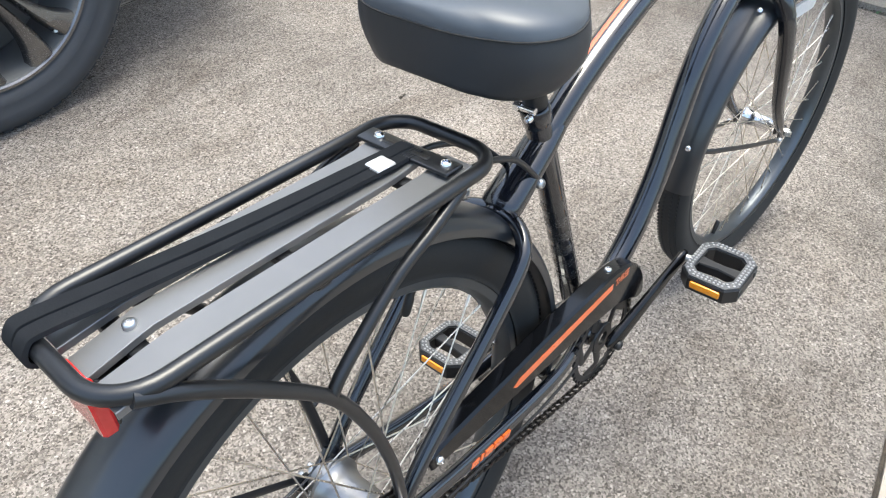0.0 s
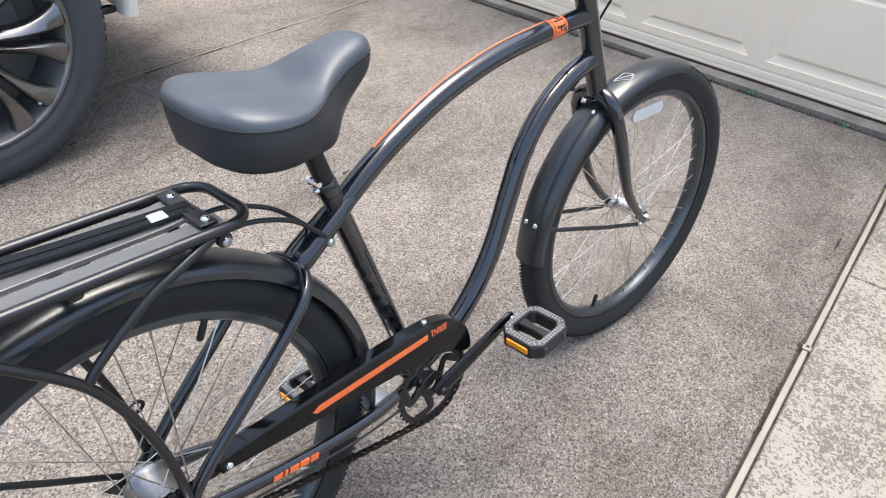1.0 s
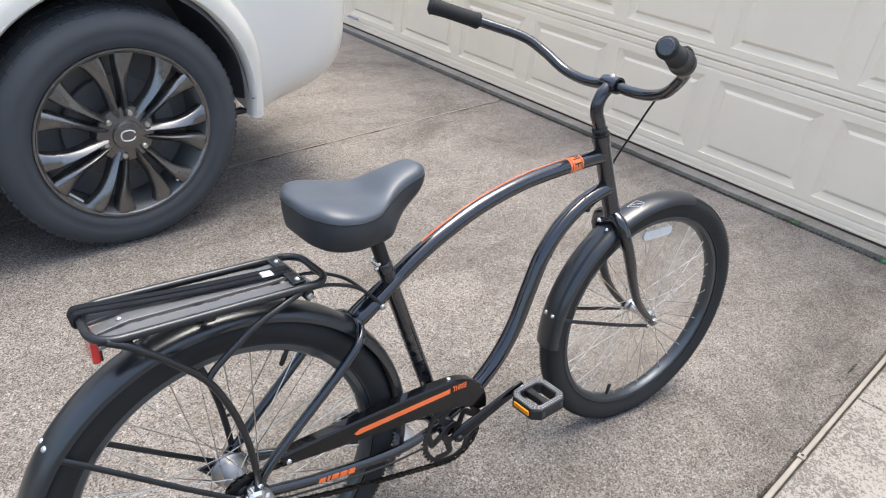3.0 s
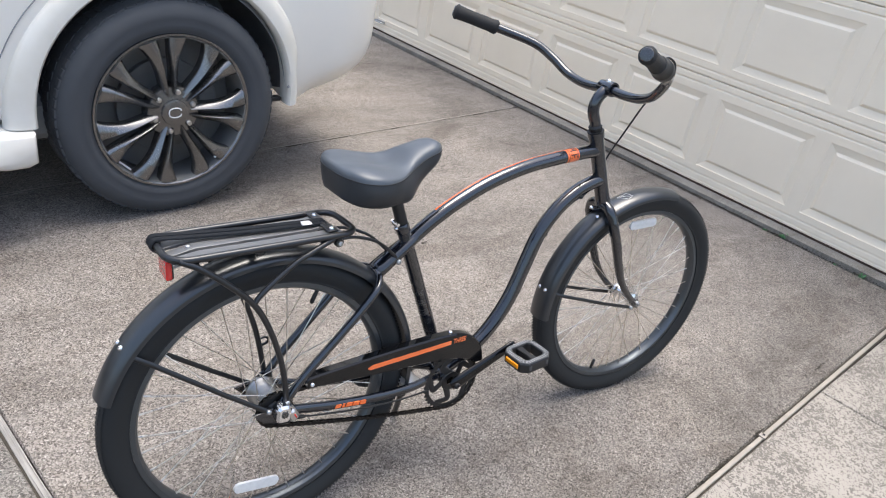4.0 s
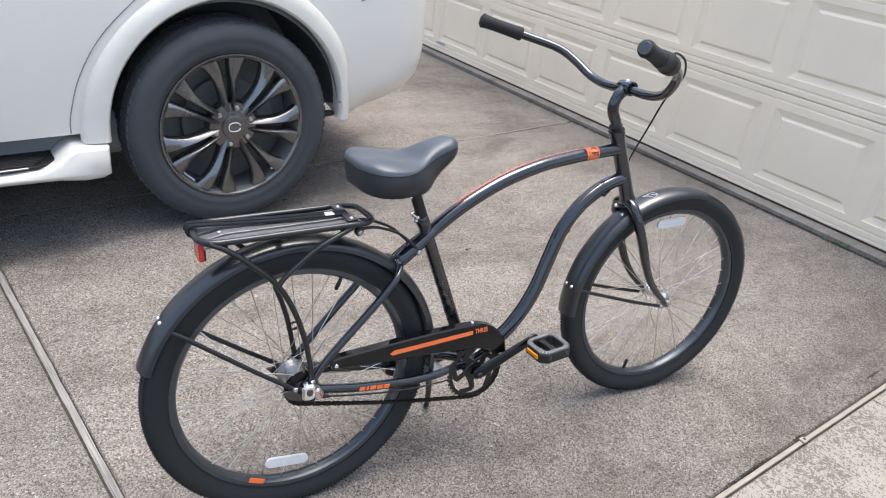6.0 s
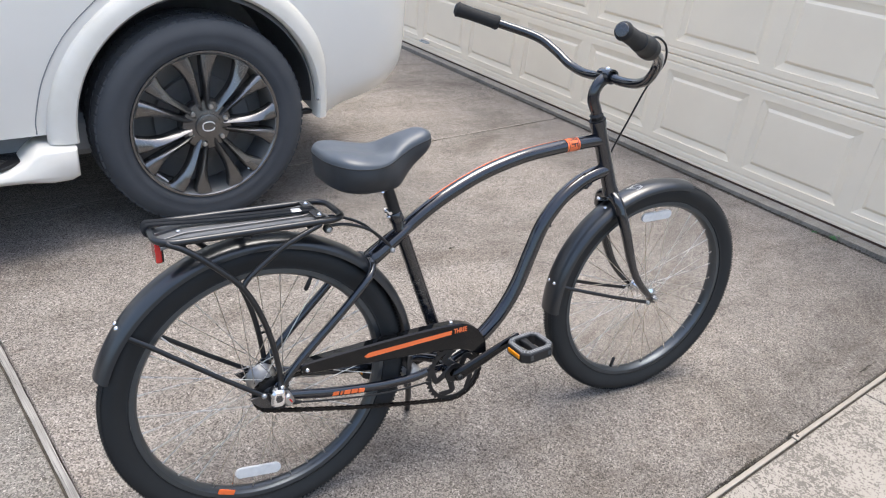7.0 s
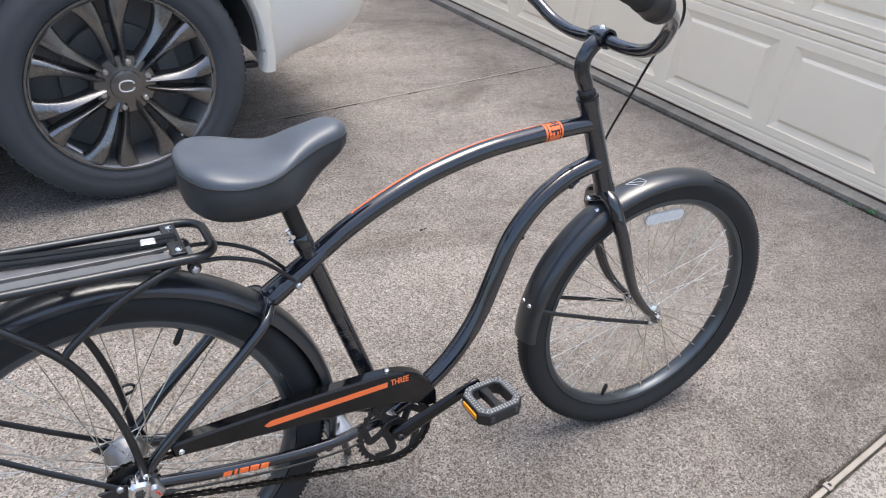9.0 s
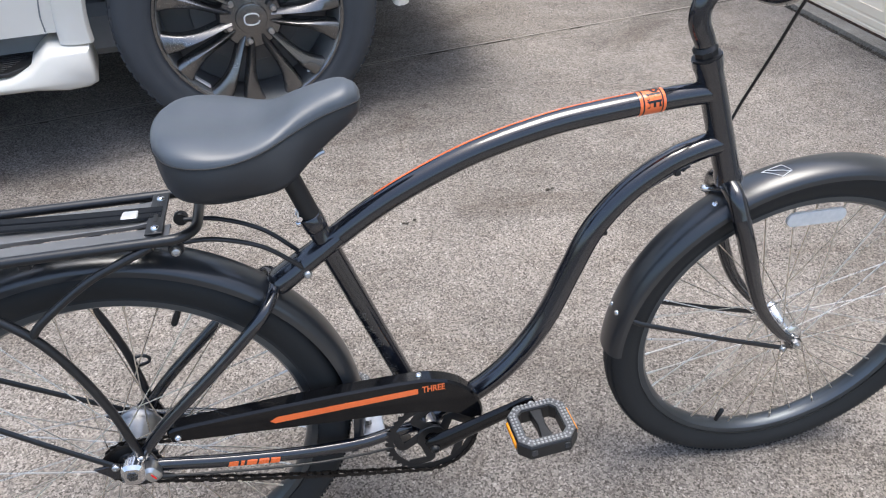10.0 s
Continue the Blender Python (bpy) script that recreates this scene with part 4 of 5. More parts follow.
for s in (-1, 1):
    bp_("saddle_rail", sweep(bez([(0.190, s * 0.045, 0.780), (0.230, s * 0.030, 0.772), (0.290, s * 0.022, 0.770), (0.345, s * 0.012, 0.788)], 5), 0.0035, 8), "steel", saddle, "", ASKEW)
bp_("saddle_underplate", revolve([(0, -0.006), (0.017, -0.006), (0.020, -0.003), (0.020, 0.006), (0, 0.006)], (0.232, -0.020, 0.772), 24, axis="z"), "steel", saddle, "round steel plate under the saddle", ASKEW)


# fenders
def fender(name, hub, r, a0, a1, m, label):
    half = 0.0355
    outer = [(r - 0.024, -half), (r - 0.0165, -half), (r - 0.0145, -half + 0.0006), (r - 0.0095, -half + 0.0045), (r - 0.0045, -half + 0.012), (r - 0.0010, -half + 0.024), (r, 0.0)]
    outer += [(q, -o) for q, o in outer[-2::-1]]
    inner = [(q - 0.0018 if abs(o) < half - 0.003 else q, o - math.copysign(0.0016, o) if abs(o) > 0.02 else o) for q, o in outer][::-1]
    return bp_(name, revolve(outer + inner, tuple(hub), 72, a0, a1, closed_profile=True), "satin", label=label, m=m, smooth_deg=35)


rear_fender = fender("rear_fender", RA + Vector((0.0050, 0, -0.0035)), 0.3555, -14, 161, I4, "wide satin black rear fender")
front_fender = fender("front_fender", FA + Vector((0.0040, 0, -0.0035)), 0.3470, 75, 181, STEERED, "wide satin black front fender")
for s in (-1, 1):
    bp_("fender_stay", sweep([(-0.262, s * 0.031, 0.538), (-0.232, s * 0.0385, 0.519), (-0.10, s * 0.052, 0.414), (-0.022, s * 0.059, 0.355)], 0.0038, 8, flat=(0.7, 1.4)), "rackblk", rear_fender, "thin black fender stay")
    bp_("fender_stay", sweep([(0.826, s * 0.030, 0.4165), (0.846, s * 0.0370, 0.4105), (1.00, s * 0.046, 0.362), (1.120, s * 0.0515, 0.328)], 0.0036, 8, flat=(0.7, 1.4)), "rackblk", front_fender, "thin black fender stay", STEERED)
    ad = Vector((math.cos(radians(142.5)), 0, math.sin(radians(142.5))))
    bp_("fender_bolt", screw_head(RA + ad * 0.3492 + Vector((0, s * 0.011, -0.0030)), ad + Vector((0, s * 0.1, 0)), 0.0055), "chrome", rear_fender, "chrome bolt head")
    af = Vector((math.cos(radians(166)), 0, math.sin(radians(166))))
    bp_("fender_bolt", screw_head(FA + af * 0.3402 + Vector((0, s * 0.012, -0.0035)), af + Vector((0, s * 0.1, 0)), 0.0055), "chrome", front_fender, "chrome bolt head", STEERED)
    bp_("stay_bolt", screw_head((1.118, s * 0.055, 0.329), (0, s, 0), 0.006), "steel", front_fender, "", STEERED)
    bp_("stay_bolt", screw_head((-0.020, s * 0.063, 0.355), (0, s, 0), 0.006), "steel", rear_fender)
bp_("fork_bolt", join(rod((0.930, 0, 0.650), (0.985, 0, 0.640), 0.004, 10), screw_head((0.928, 0, 0.651), (-1, 0, 0.2), 0.0058, 0.005)), "chrome", front_fender, "chrome fender bolt", STEERED)
bp_("fork_bolt", screw_head((0.946, -0.012, 0.626), (-0.6, -0.4, 0.5), 0.005, 0.004), "chrome", front_fender, "", STEERED)
# triangular silver badge on the front fender
def on_fender(hub, r, deg, off):
    a = radians(deg)
    rr = r - 0.020 * (abs(off) / 0.0355) ** 2.6
    return hub + Vector((rr * math.cos(a), off, rr * math.sin(a)))
for (d1, o1), (d2, o2) in (((110, 0.008), (106.5, -0.017)), ((106.5, -0.017), (103.5, -0.011)), ((103.5, -0.011), (104.5, 0.009)), ((104.5, 0.009), (110, 0.008)), ((108.5, 0.006), (104, -0.011))):
    bp_("fender_badge", sweep([on_fender(FA + Vector((0.0040, 0, -0.0035)), 0.3476, d1 + (d2 - d1) * k / 6, o1 + (o2 - o1) * k / 6) for k in range(7)], 0.0006, 6), "decal_white", front_fender, "thin silver line badge", STEERED)

# drive train
CR = BB + Vector((0, -0.046, -0.002))


def chainring():
    n, V, F = 38, [], []
    outer = []
    for i in range(n * 6):
        a = 2 * math.pi * i / (n * 6)
        outer.append(0.0765 + 0.0034 * max(-0.6, math.cos(n * a)))
    for o in (-0.0016, 0.0016):
        for i, r in enumerate(outer):
            a = 2 * math.pi * i / len(outer)
            V += [(r * math.cos(a), o, r * math.sin(a)), (0.0655 * math.cos(a), o, 0.0655 * math.sin(a))]
    m = len(outer)
    for i in range(m):
        j = (i + 1) % m
        a, b = 2 * i, 2 * j
        F += [(a, b, b + 1, a + 1), (2 * m + a, 2 * m + a + 1, 2 * m + b + 1, 2 * m + b), (a, 2 * m + a, 2 * m + b, b), (a + 1, b + 1, 2 * m + b + 1, 2 * m + a + 1)]
    return V, F


def ring_arm(k):
    """One curved arm from the centre of the chainring out to its rim."""
    a = radians(72 * k + 20)
    pts = [(0.020 * math.cos(a), 0, 0.020 * math.sin(a)), (0.038 * math.cos(a + 0.46), 0, 0.038 * math.sin(a + 0.46)), (0.053 * math.cos(a + 0.50), 0, 0.053 * math.sin(a + 0.50)), (0.0675 * math.cos(a - 0.06), 0, 0.0675 * math.sin(a - 0.06))]
    return sweep(bez(pts, 6), [0.0092 - 0.00012 * i for i in range(19)], 10, flat=(0.2, 1.0), up=(0, 1, 0))


AT_RING = Matrix.Translation(CR)
ring = bp_("chainring", chainring(), "plastic", label="black toothed chainring with curved arms", m=AT_RING)
for k in range(5):
    bp_("chainring_arm", ring_arm(k), "plastic", ring, m=AT_RING)
bp_("chainring_centre", revolve([(0.012, -0.003), (0.025, -0.003), (0.027, 0.0), (0.025, 0.003), (0.012, 0.003)], (0, 0, 0), 32, closed_profile=True), "plastic", ring, m=AT_RING)
PED_R = Vector((0.618, -0.087, 0.352))
PED_L = Vector((0.336, 0.087, 0.221))
for nm, s, end in (("crank_arm", -1, PED_R), ("crank_arm", 1, PED_L)):
    a = BB + Vector((0, s * 0.066, 0))
    d = (end - a)
    pts = [a - d * 0.06, a, a + d * 0.12, a + d * 0.5, a + d * 0.9, end, end + d * 0.05]
    crank = bp_(nm, sweep(pts, [0.012, 0.0190, 0.0180, 0.0150, 0.0135, 0.0145, 0.008], 16, flat=(0.52, 1.0), up=(0, 1, 0)), "guard", label="black crank arm")
    bp_("crank_bolt", screw_head(a + Vector((0, s * 0.011, 0)), (0, s, 0), 0.008, 0.004), "plastic", crank)


def pedal(end, s, pitch):
    """A block pedal: a rounded frame with two long openings, treads on top, amber reflectors at its ends."""
    t = Matrix.Translation(end + Vector((0, s * 0.058, 0))) @ Matrix.Rotation(radians(-pitch), 4, "Y")
    L, Wd, H = 0.096, 0.088, 0.027
    def oct_(l, w, c):
        return [(l / 2, w / 2 - c), (l / 2 - c, w / 2), (-l / 2 + c, w / 2), (-l / 2, w / 2 - c), (-l / 2, -w / 2 + c), (-l / 2 + c, -w / 2), (l / 2 - c, -w / 2), (l / 2, -w / 2 + c)]
    def frame_ring(o, i, z0, z1, bev):
        n, V, F = len(o), [], []
        rows = [(i, z0), (o, z0), (o, z1 - bev), ([(x * 0.97, y * 0.97) for x, y in o], z1), (i, z1)]
        for ring_, z in rows:
            V += [(x, y, z) for x, y in ring_]
        for r in range(5):
            q = (r + 1) % 5
            for k in range(n):
                l = (k + 1) % n
                F.append((r * n + k, r * n + l, q * n + l, q * n + k))
        return V, F
    body = frame_ring(oct_(L, Wd, 0.016), oct_(L - 0.034, Wd - 0.030, 0.008), -H / 2, H / 2 - 0.003, 0.002)
    hub = prism([(-0.010, -Wd / 2 + 0.012), (0.010, -Wd / 2 + 0.012), (0.007, 0.0), (0.010, Wd / 2 - 0.012), (-0.010, Wd / 2 - 0.012), (-0.007, 0.0)], -0.009, 0.009, 0.002, "z")
    ob = bp_("pedal", join(body, hub), "plastic", label="black block pedal with grey treads", m=t, smooth_deg=30)
    for up in (1, -1):
        g = frame_ring(oct_(L - 0.004, Wd - 0.004, 0.015), oct_(L - 0.031, Wd - 0.027, 0.009), H / 2 - 0.003, H / 2 + 0.0006, 0.001)
        studs = []
        for k in range(8):
            a = oct_(L - 0.016, Wd - 0.014, 0.012)
            p, q = Vector(a[k]), Vector(a[(k + 1) % 8])
            m_ = max(2, int((q - p).length / 0.0058))
            for j in range(m_):
                c = p.lerp(q, (j + 0.5) / m_)
                for off in (-0.0026, 0.0026):
                    nn = Vector((-(q - p).y, (q - p).x)).normalized() * off
                    studs.append(revolve([(0.0021, 0), (0.0017, 0.0012), (0, 0.0013)], (c.x + nn.x, c.y + nn.y, H / 2 + 0.0004), 7, axis="z"))
        flip = Matrix.Identity(4) if up > 0 else Matrix.Rotation(math.pi, 4, "X")
        tread = bp_("pedal_tread", moved(g, flip), "tread", ob, "dark grey rubber tread", t)
        tagged(bp_("stud_grip", moved(join(*studs), flip), "stud", tread, "pale grey anti-slip studs", t), kind="stuff")
    for e in (-1, 1):
        g = block(0.005, 0.046, 0.0125, 0.0015, (e * (L / 2 + 0.0005), 0, -0.001))
        bp_("pedal_reflector", g, "amber", ob, "amber pedal reflector", t)
        for y in (-0.026, 0.026):
            bp_("pedal_slot", block(0.009, 0.003, 0.012, 0.001, (y, s * Wd / 2, -0.001)), "tread", ob, "", t)
    bp_("pedal_spindle", rod(end - Vector((0, s * 0.006, 0)), end + Vector((0, s * 0.030, 0)), 0.0065, 12), "steel", ob)
    return ob


pedal(PED_R, -1, 4)
pedal(PED_L, 1, -4)

GUARD_TOP = [(0.062, 0.396), (0.075, 0.4050), (0.16, 0.4095), (0.26, 0.4130), (0.34, 0.4145), (0.43, 0.4135), (0.470, 0.4080), (0.503, 0.3940), (0.528, 0.3710), (0.543, 0.3440), (0.548, 0.3200), (0.547, 0.3080)]
GUARD_LOW = [(0.526, 0.3090), (0.502, 0.3240), (0.468, 0.3370), (0.430, 0.3440), (0.385, 0.3500), (0.30, 0.3570), (0.20, 0.3660), (0.12, 0.3730), (0.066, 0.3780)]
GUARD = [(p.x, p.z) for p in bez([(a, 0, b) for a, b in GUARD_TOP], 4)] + [(p.x, p.z) for p in bez([(a, 0, b) for a, b in GUARD_LOW], 4)]
chainguard = bp_("chainguard", prism([(u, w + 0.003) for u, w in GUARD], -0.0620, -0.036, 0.0035), "guard", label="gloss black chainguard with an orange stripe", smooth_deg=30)
bp_("guard_stripe", prism([(0.211, 0.3895), (0.218, 0.3840), (0.441, 0.3890), (0.441, 0.4000), (0.223, 0.3960)], -0.0624, -0.0618, 0.0), "orange", chainguard, "orange stripe on the chainguard", smooth_deg=0)
lv, lf = lettering("THREE", 0.0180, bold=0.0005)
_turn = Matrix.Translation((0.4660, -0.0625, 0.3955)) @ Matrix.Rotation(radians(0.5), 4, "Y") @ Matrix.Rotation(radians(90), 4, "X")
bp_("guard_letters", moved(([(x * 0.70, y * 0.98, z) for x, y, z in lv], lf), _turn), "orange", chainguard, "orange capital letters on the chainguard", smooth_deg=0)
bp_("guard_bolt", screw_head((0.077, -0.0620, 0.391), (0, -1, 0), 0.0055), "chrome", chainguard, "chrome bolt head")
bp_("guard_bolt", screw_head((0.445, -0.049, 0.4155), (0, 0, 1), 0.0055), "chrome", chainguard, "chrome bolt head")

# chain: the lower run, and the turn round ring and sprocket
COG = RA + Vector((0, -0.046, 0))
chain_pts = []
r1, r2 = 0.0775, 0.0385
d = math.hypot(CR.x - COG.x, CR.z - COG.z)
base = math.atan2(CR.z - COG.z, CR.x - COG.x)
off = math.asin((r1 - r2) / d)
lo = base - off - math.pi / 2
up_a = base + off + math.pi / 2
for k in range(26):
    a = lo + (up_a - 2 * math.pi - lo) * k / 25
    chain_pts.append(Vector((COG.x + r2 * math.cos(a), -0.046, COG.z + r2 * math.sin(a))))
chain_pts = chain_pts[::-1]
low_a, low_b = Vector((COG.x + r2 * math.cos(lo), -0.046, COG.z + r2 * math.sin(lo))), Vector((CR.x + r1 * math.cos(lo), -0.046, CR.z + r1 * math.sin(lo)))
chain_pts += [low_a.lerp(low_b, k / 60) - Vector((0, 0, 0.006 * math.sin(math.pi * k / 60))) for k in range(1, 60)]
for k in range(40):
    a = lo + (up_a - lo) * k / 39
    chain_pts.append(Vector((CR.x + r1 * math.cos(a), -0.046, CR.z + r1 * math.sin(a))))
hi_a, hi_b = chain_pts[-1], chain_pts[0]
chain_pts += [hi_a.lerp(hi_b, k / 60) for k in range(1, 60)]
walked, links = 0.0, [chain_pts[0]]
for p, q in zip(chain_pts, chain_pts[1:]):
    seg = (q - p).length
    while walked + seg >= 0.0127:
        p = p + (q - p) * ((0.0127 - walked) / seg)
        links.append(p)
        seg, walked = (q - p).length, 0.0
    walked += seg
geos = []
for i in range(len(links) - 1):
    p, q = links[i], links[i + 1]
    t = (q - p).normalized()
    n_ = Vector((-t.z, 0, t.x))
    for s in (-1, 1):
        y = s * (0.0030 if i % 2 else 0.0044)
        loop = []
        for k, (al, h) in enumerate(((-0.0035, 0.0), (-0.002, 0.0036), (0.002, 0.0036), (0.00635, 0.0026), (0.0107, 0.0036), (0.0147, 0.0036), (0.0162, 0.0), (0.0147, -0.0036), (0.0107, -0.0036), (0.00635, -0.0026), (0.002, -0.0036), (-0.002, -0.0036))):
            loop.append(p + t * al + n_ * h)
        V = [v + Vector((0, y - 0.0006, 0)) for v in loop] + [v + Vector((0, y + 0.0006, 0)) for v in loop]
        F = [tuple(range(12)), tuple(range(12, 24))] + [(k, (k + 1) % 12, 12 + (k + 1) % 12, 12 + k) for k in range(12)]
        geos.append((V, F))
    geos.append(rod(p + Vector((0, -0.0055, 0)), p + Vector((0, 0.0055, 0)), 0.0021, 6))
tagged(bp_("chain", join(*geos), "chainm", label="dark oiled roller chain", smooth_deg=0), kind="stuff")

# gear end at the rear axle
TEETH = [((0.0385 + 0.0030 * math.cos(20 * 2 * math.pi * i / 160)) * math.cos(2 * math.pi * i / 160) + COG.x, (0.0385 + 0.0030 * math.cos(20 * 2 * math.pi * i / 160)) * math.sin(2 * math.pi * i / 160) + COG.z) for i in range(160)]
bp_("sprocket", join(prism(TEETH, -0.0475, -0.0445), revolve([(0.0, -0.052), (0.016, -0.052), (0.021, -0.048), (0.022, -0.040), (0, -0.040)], tuple(RA), 28)), "plastic", label="black toothed sprocket")
bp_("spoke_guard", revolve([(0.020, -0.0385), (0.0345, -0.0392), (0.0355, -0.0375), (0.0335, -0.0365), (0.020, -0.037)], tuple(RA), 40, closed_profile=True), "plastic", label="black ring behind the sprocket")
bell = bp_("gear_cover", moved(prism(rounded(0.033, 0.041, 0.012, 5), -0.1105, -0.080, 0.005), Matrix.Translation((0.006, 0.026, 0.351)) @ Matrix.Rotation(radians(8), 4, "Y")), "chrome", label="silver gear-change cover on the rear axle")
bp_("cover_lobe", moved(prism(rounded(0.024, 0.030, 0.009, 5), -0.1050, -0.078, 0.005), Matrix.Translation((0.028, 0.026, 0.338)) @ Matrix.Rotation(radians(-28), 4, "Y")), "steel", bell, "rounded silver cable housing")
bp_("cover_skirt", moved(prism(rounded(0.024, 0.014, 0.005, 4), -0.1030, -0.080, 0.003), Matrix.Translation((0.010, 0.026, 0.329)) @ Matrix.Rotation(radians(12), 4, "Y")), "plastic", bell, "black lower edge")
bp_("cover_window", moved(join(prism(rounded(0.013, 0.017, 0.004, 3), -0.1120, -0.109, 0.001), prism(rounded(0.016, 0.004, 0.0015, 2), -0.1122, -0.109, 0.0006, "y")), Matrix.Translation((0.006, 0.026, 0.353))), "decal_dark", bell, "dark indicator window")
bp_("cover_mark", moved(prism(rounded(0.003, 0.012, 0.001, 2), -0.1058, -0.104, 0.0004), Matrix.Translation((0.032, 0.026, 0.338)) @ Matrix.Rotation(radians(-28), 4, "Y")), "red", bell, "small red mark")
bp_("cable_barrel", sweep([(0.035, -0.068, 0.329), (0.043, -0.068, 0.324), (0.057, -0.067, 0.320)], [0.0060, 0.0050, 0.0036], 12), "plastic", bell, "black cable end")
bp_("axle_nut", join(rod((0, 0.056, 0.339), (0, 0.068, 0.339), 0.0095, 6), rod((0, 0.066, 0.339), (0, 0.076, 0.339), 0.0050, 10)), "steel")
bp_("brake_arm", sweep(bez([(0.0, 0.058, 0.335), (0.05, 0.060, 0.318), (0.13, 0.064, 0.298), (0.165, 0.064, 0.290)], 5), 0.007, 10, flat=(0.3, 1.2), up=(0, 1, 0)), "steel", label="flat steel coaster brake arm")
CABLE3 = bez([(0.040, -0.068, 0.326), (0.070, -0.066, 0.316), (0.11, -0.063, 0.305), (0.20, -0.058, 0.284), (0.30, -0.055, 0.270), (0.40, -0.045, 0.262), (0.46, -0.015, 0.247)], 6)
bp_("gear_cable_rear", sweep(CABLE3, 0.0022, 8), "plastic")
bp_("stand_plate", block(0.052, 0.050, 0.012, 0.002, (0.362, 0.0, 0.276)), "steel", label="steel kickstand plate")
bp_("stand_bolt", rod((0.362, 0, 0.262), (0.362, 0, 0.292), 0.006, 6), "steel")
bp_("kickstand", sweep([(0.368, 0.016, 0.262), (0.375, 0.035, 0.240), (0.412, 0.100, 0.138), (0.448, 0.172, 0.034), (0.452, 0.180, 0.026)], [0.0075, 0.0085, 0.0080, 0.0080, 0.0095], 12), "plastic", label="black kickstand propping the bicycle")

# rear rack
RW, RU0, RU1 = 0.064, -0.195, 0.172


loop = []
for cx, sy, a0 in ((RU1, 1, 0), (RU0, 1, 90), (RU0, -1, 180), (RU1, -1, 270)):
    sx = 1 if cx == RU1 else -1
    rc = 0.034 if sx > 0 else 0.040
    for k in range(9):
        a = radians(a0 + 90 * k / 8)
        u = cx - sx * rc + rc * math.cos(a)
        loop.append((u, sy * (RW - rc) + rc * math.sin(a)))
full = []
for (u0, v0), (u1, v1) in zip(loop, loop[1:] + loop[:1]):
    n_ = max(1, int(math.hypot(u1 - u0, v1 - v0) / 0.02))
    full += [(u0 + (u1 - u0) * k / n_, v0 + (v1 - v0) * k / n_, 0.7275) for k in range(n_)]
rack = bp_("luggage_rack", sweep(full, 0.0068, 14, closed=True), "rackblk", label="black tubular rear luggage rack")


def slat(v0, v1, w0, w1, u0, u1, drop_r=0.0, name="rack_slat", label="grey-black sheet metal slat"):
    """A sheet slat with turned-down sides, running along the rack and dropping at its rear end."""
    V, F, n_ = [], [], 24
    for i in range(n_ + 1):
        t = i / n_
        u = u0 + (u1 - u0) * t
        c, w = v0 + (v1 - v0) * t, w0 + (w1 - w0) * t
        z = 0.7275 - drop_r * max(0.0, 1 - t / 0.16) + 0.004 * max(0, t - 0.9) / 0.1
        for dv, dz in ((-w / 2, -0.006), (-w / 2, -0.0006), (-w / 2 + 0.0006, 0.0), (w / 2 - 0.0006, 0.0), (w / 2, -0.0006), (w / 2, -0.006), (w / 2 - 0.0015, -0.006), (w / 2 - 0.002, -0.0018), (-w / 2 + 0.002, -0.0018), (-w / 2 + 0.0015, -0.006)):
            V.append((u, c + dv, z + dz))
    for i in range(n_):
        for k in range(10):
            l = (k + 1) % 10
            F.append((i * 10 + k, i * 10 + l, i * 10 + 10 + l, i * 10 + 10 + k))
    F += [tuple(range(10)), tuple(n_ * 10 + k for k in range(10))]
    return bp_(name, (V, F), "slat", rack, label, smooth_deg=12)


slat(0.034, 0.031, 0.030, 0.028, -0.186, 0.125, 0.006)
slat(-0.003, -0.003, 0.026, 0.024, -0.188, 0.125, 0.010)
slat(-0.0430, -0.0425, 0.031, 0.029, -0.188, 0.140, 0.007)
bp_("rack_bolt", screw_head((-0.146, -0.003, 0.7270), (0, 0, 1), 0.0052, 0.003), "steel", rack, "steel bolt head")
bp_("rack_cross_plate", block(0.022, 0.108, 0.004, 0.001, (0.122, 0, 0.7330)), "rackblk", rack, "black cross plate over the slats")
for _u, _w, _z in ((0.100, 0.014, 0.7160), (-0.150, 0.016, 0.7130), (-0.030, 0.016, 0.7150)):
    bp_("rack_crossbar", block(_w, 0.122, 0.009, 0.002, (_u, 0, _z)), "rackblk", rack, "black crossbar under the slats")
for v in (-0.043, 0.036):
    bp_("rack_bolt", screw_head((0.123, v, 0.7350), (0, 0, 1), 0.0055, 0.004), "chrome", rack, "chrome bolt head")
for v in (-0.0155, 0.018):
    bp_("strap_slot", block(0.006, 0.020, 0.002, 0.0008, (0.121, v, 0.7346)), "decal_black", rack)
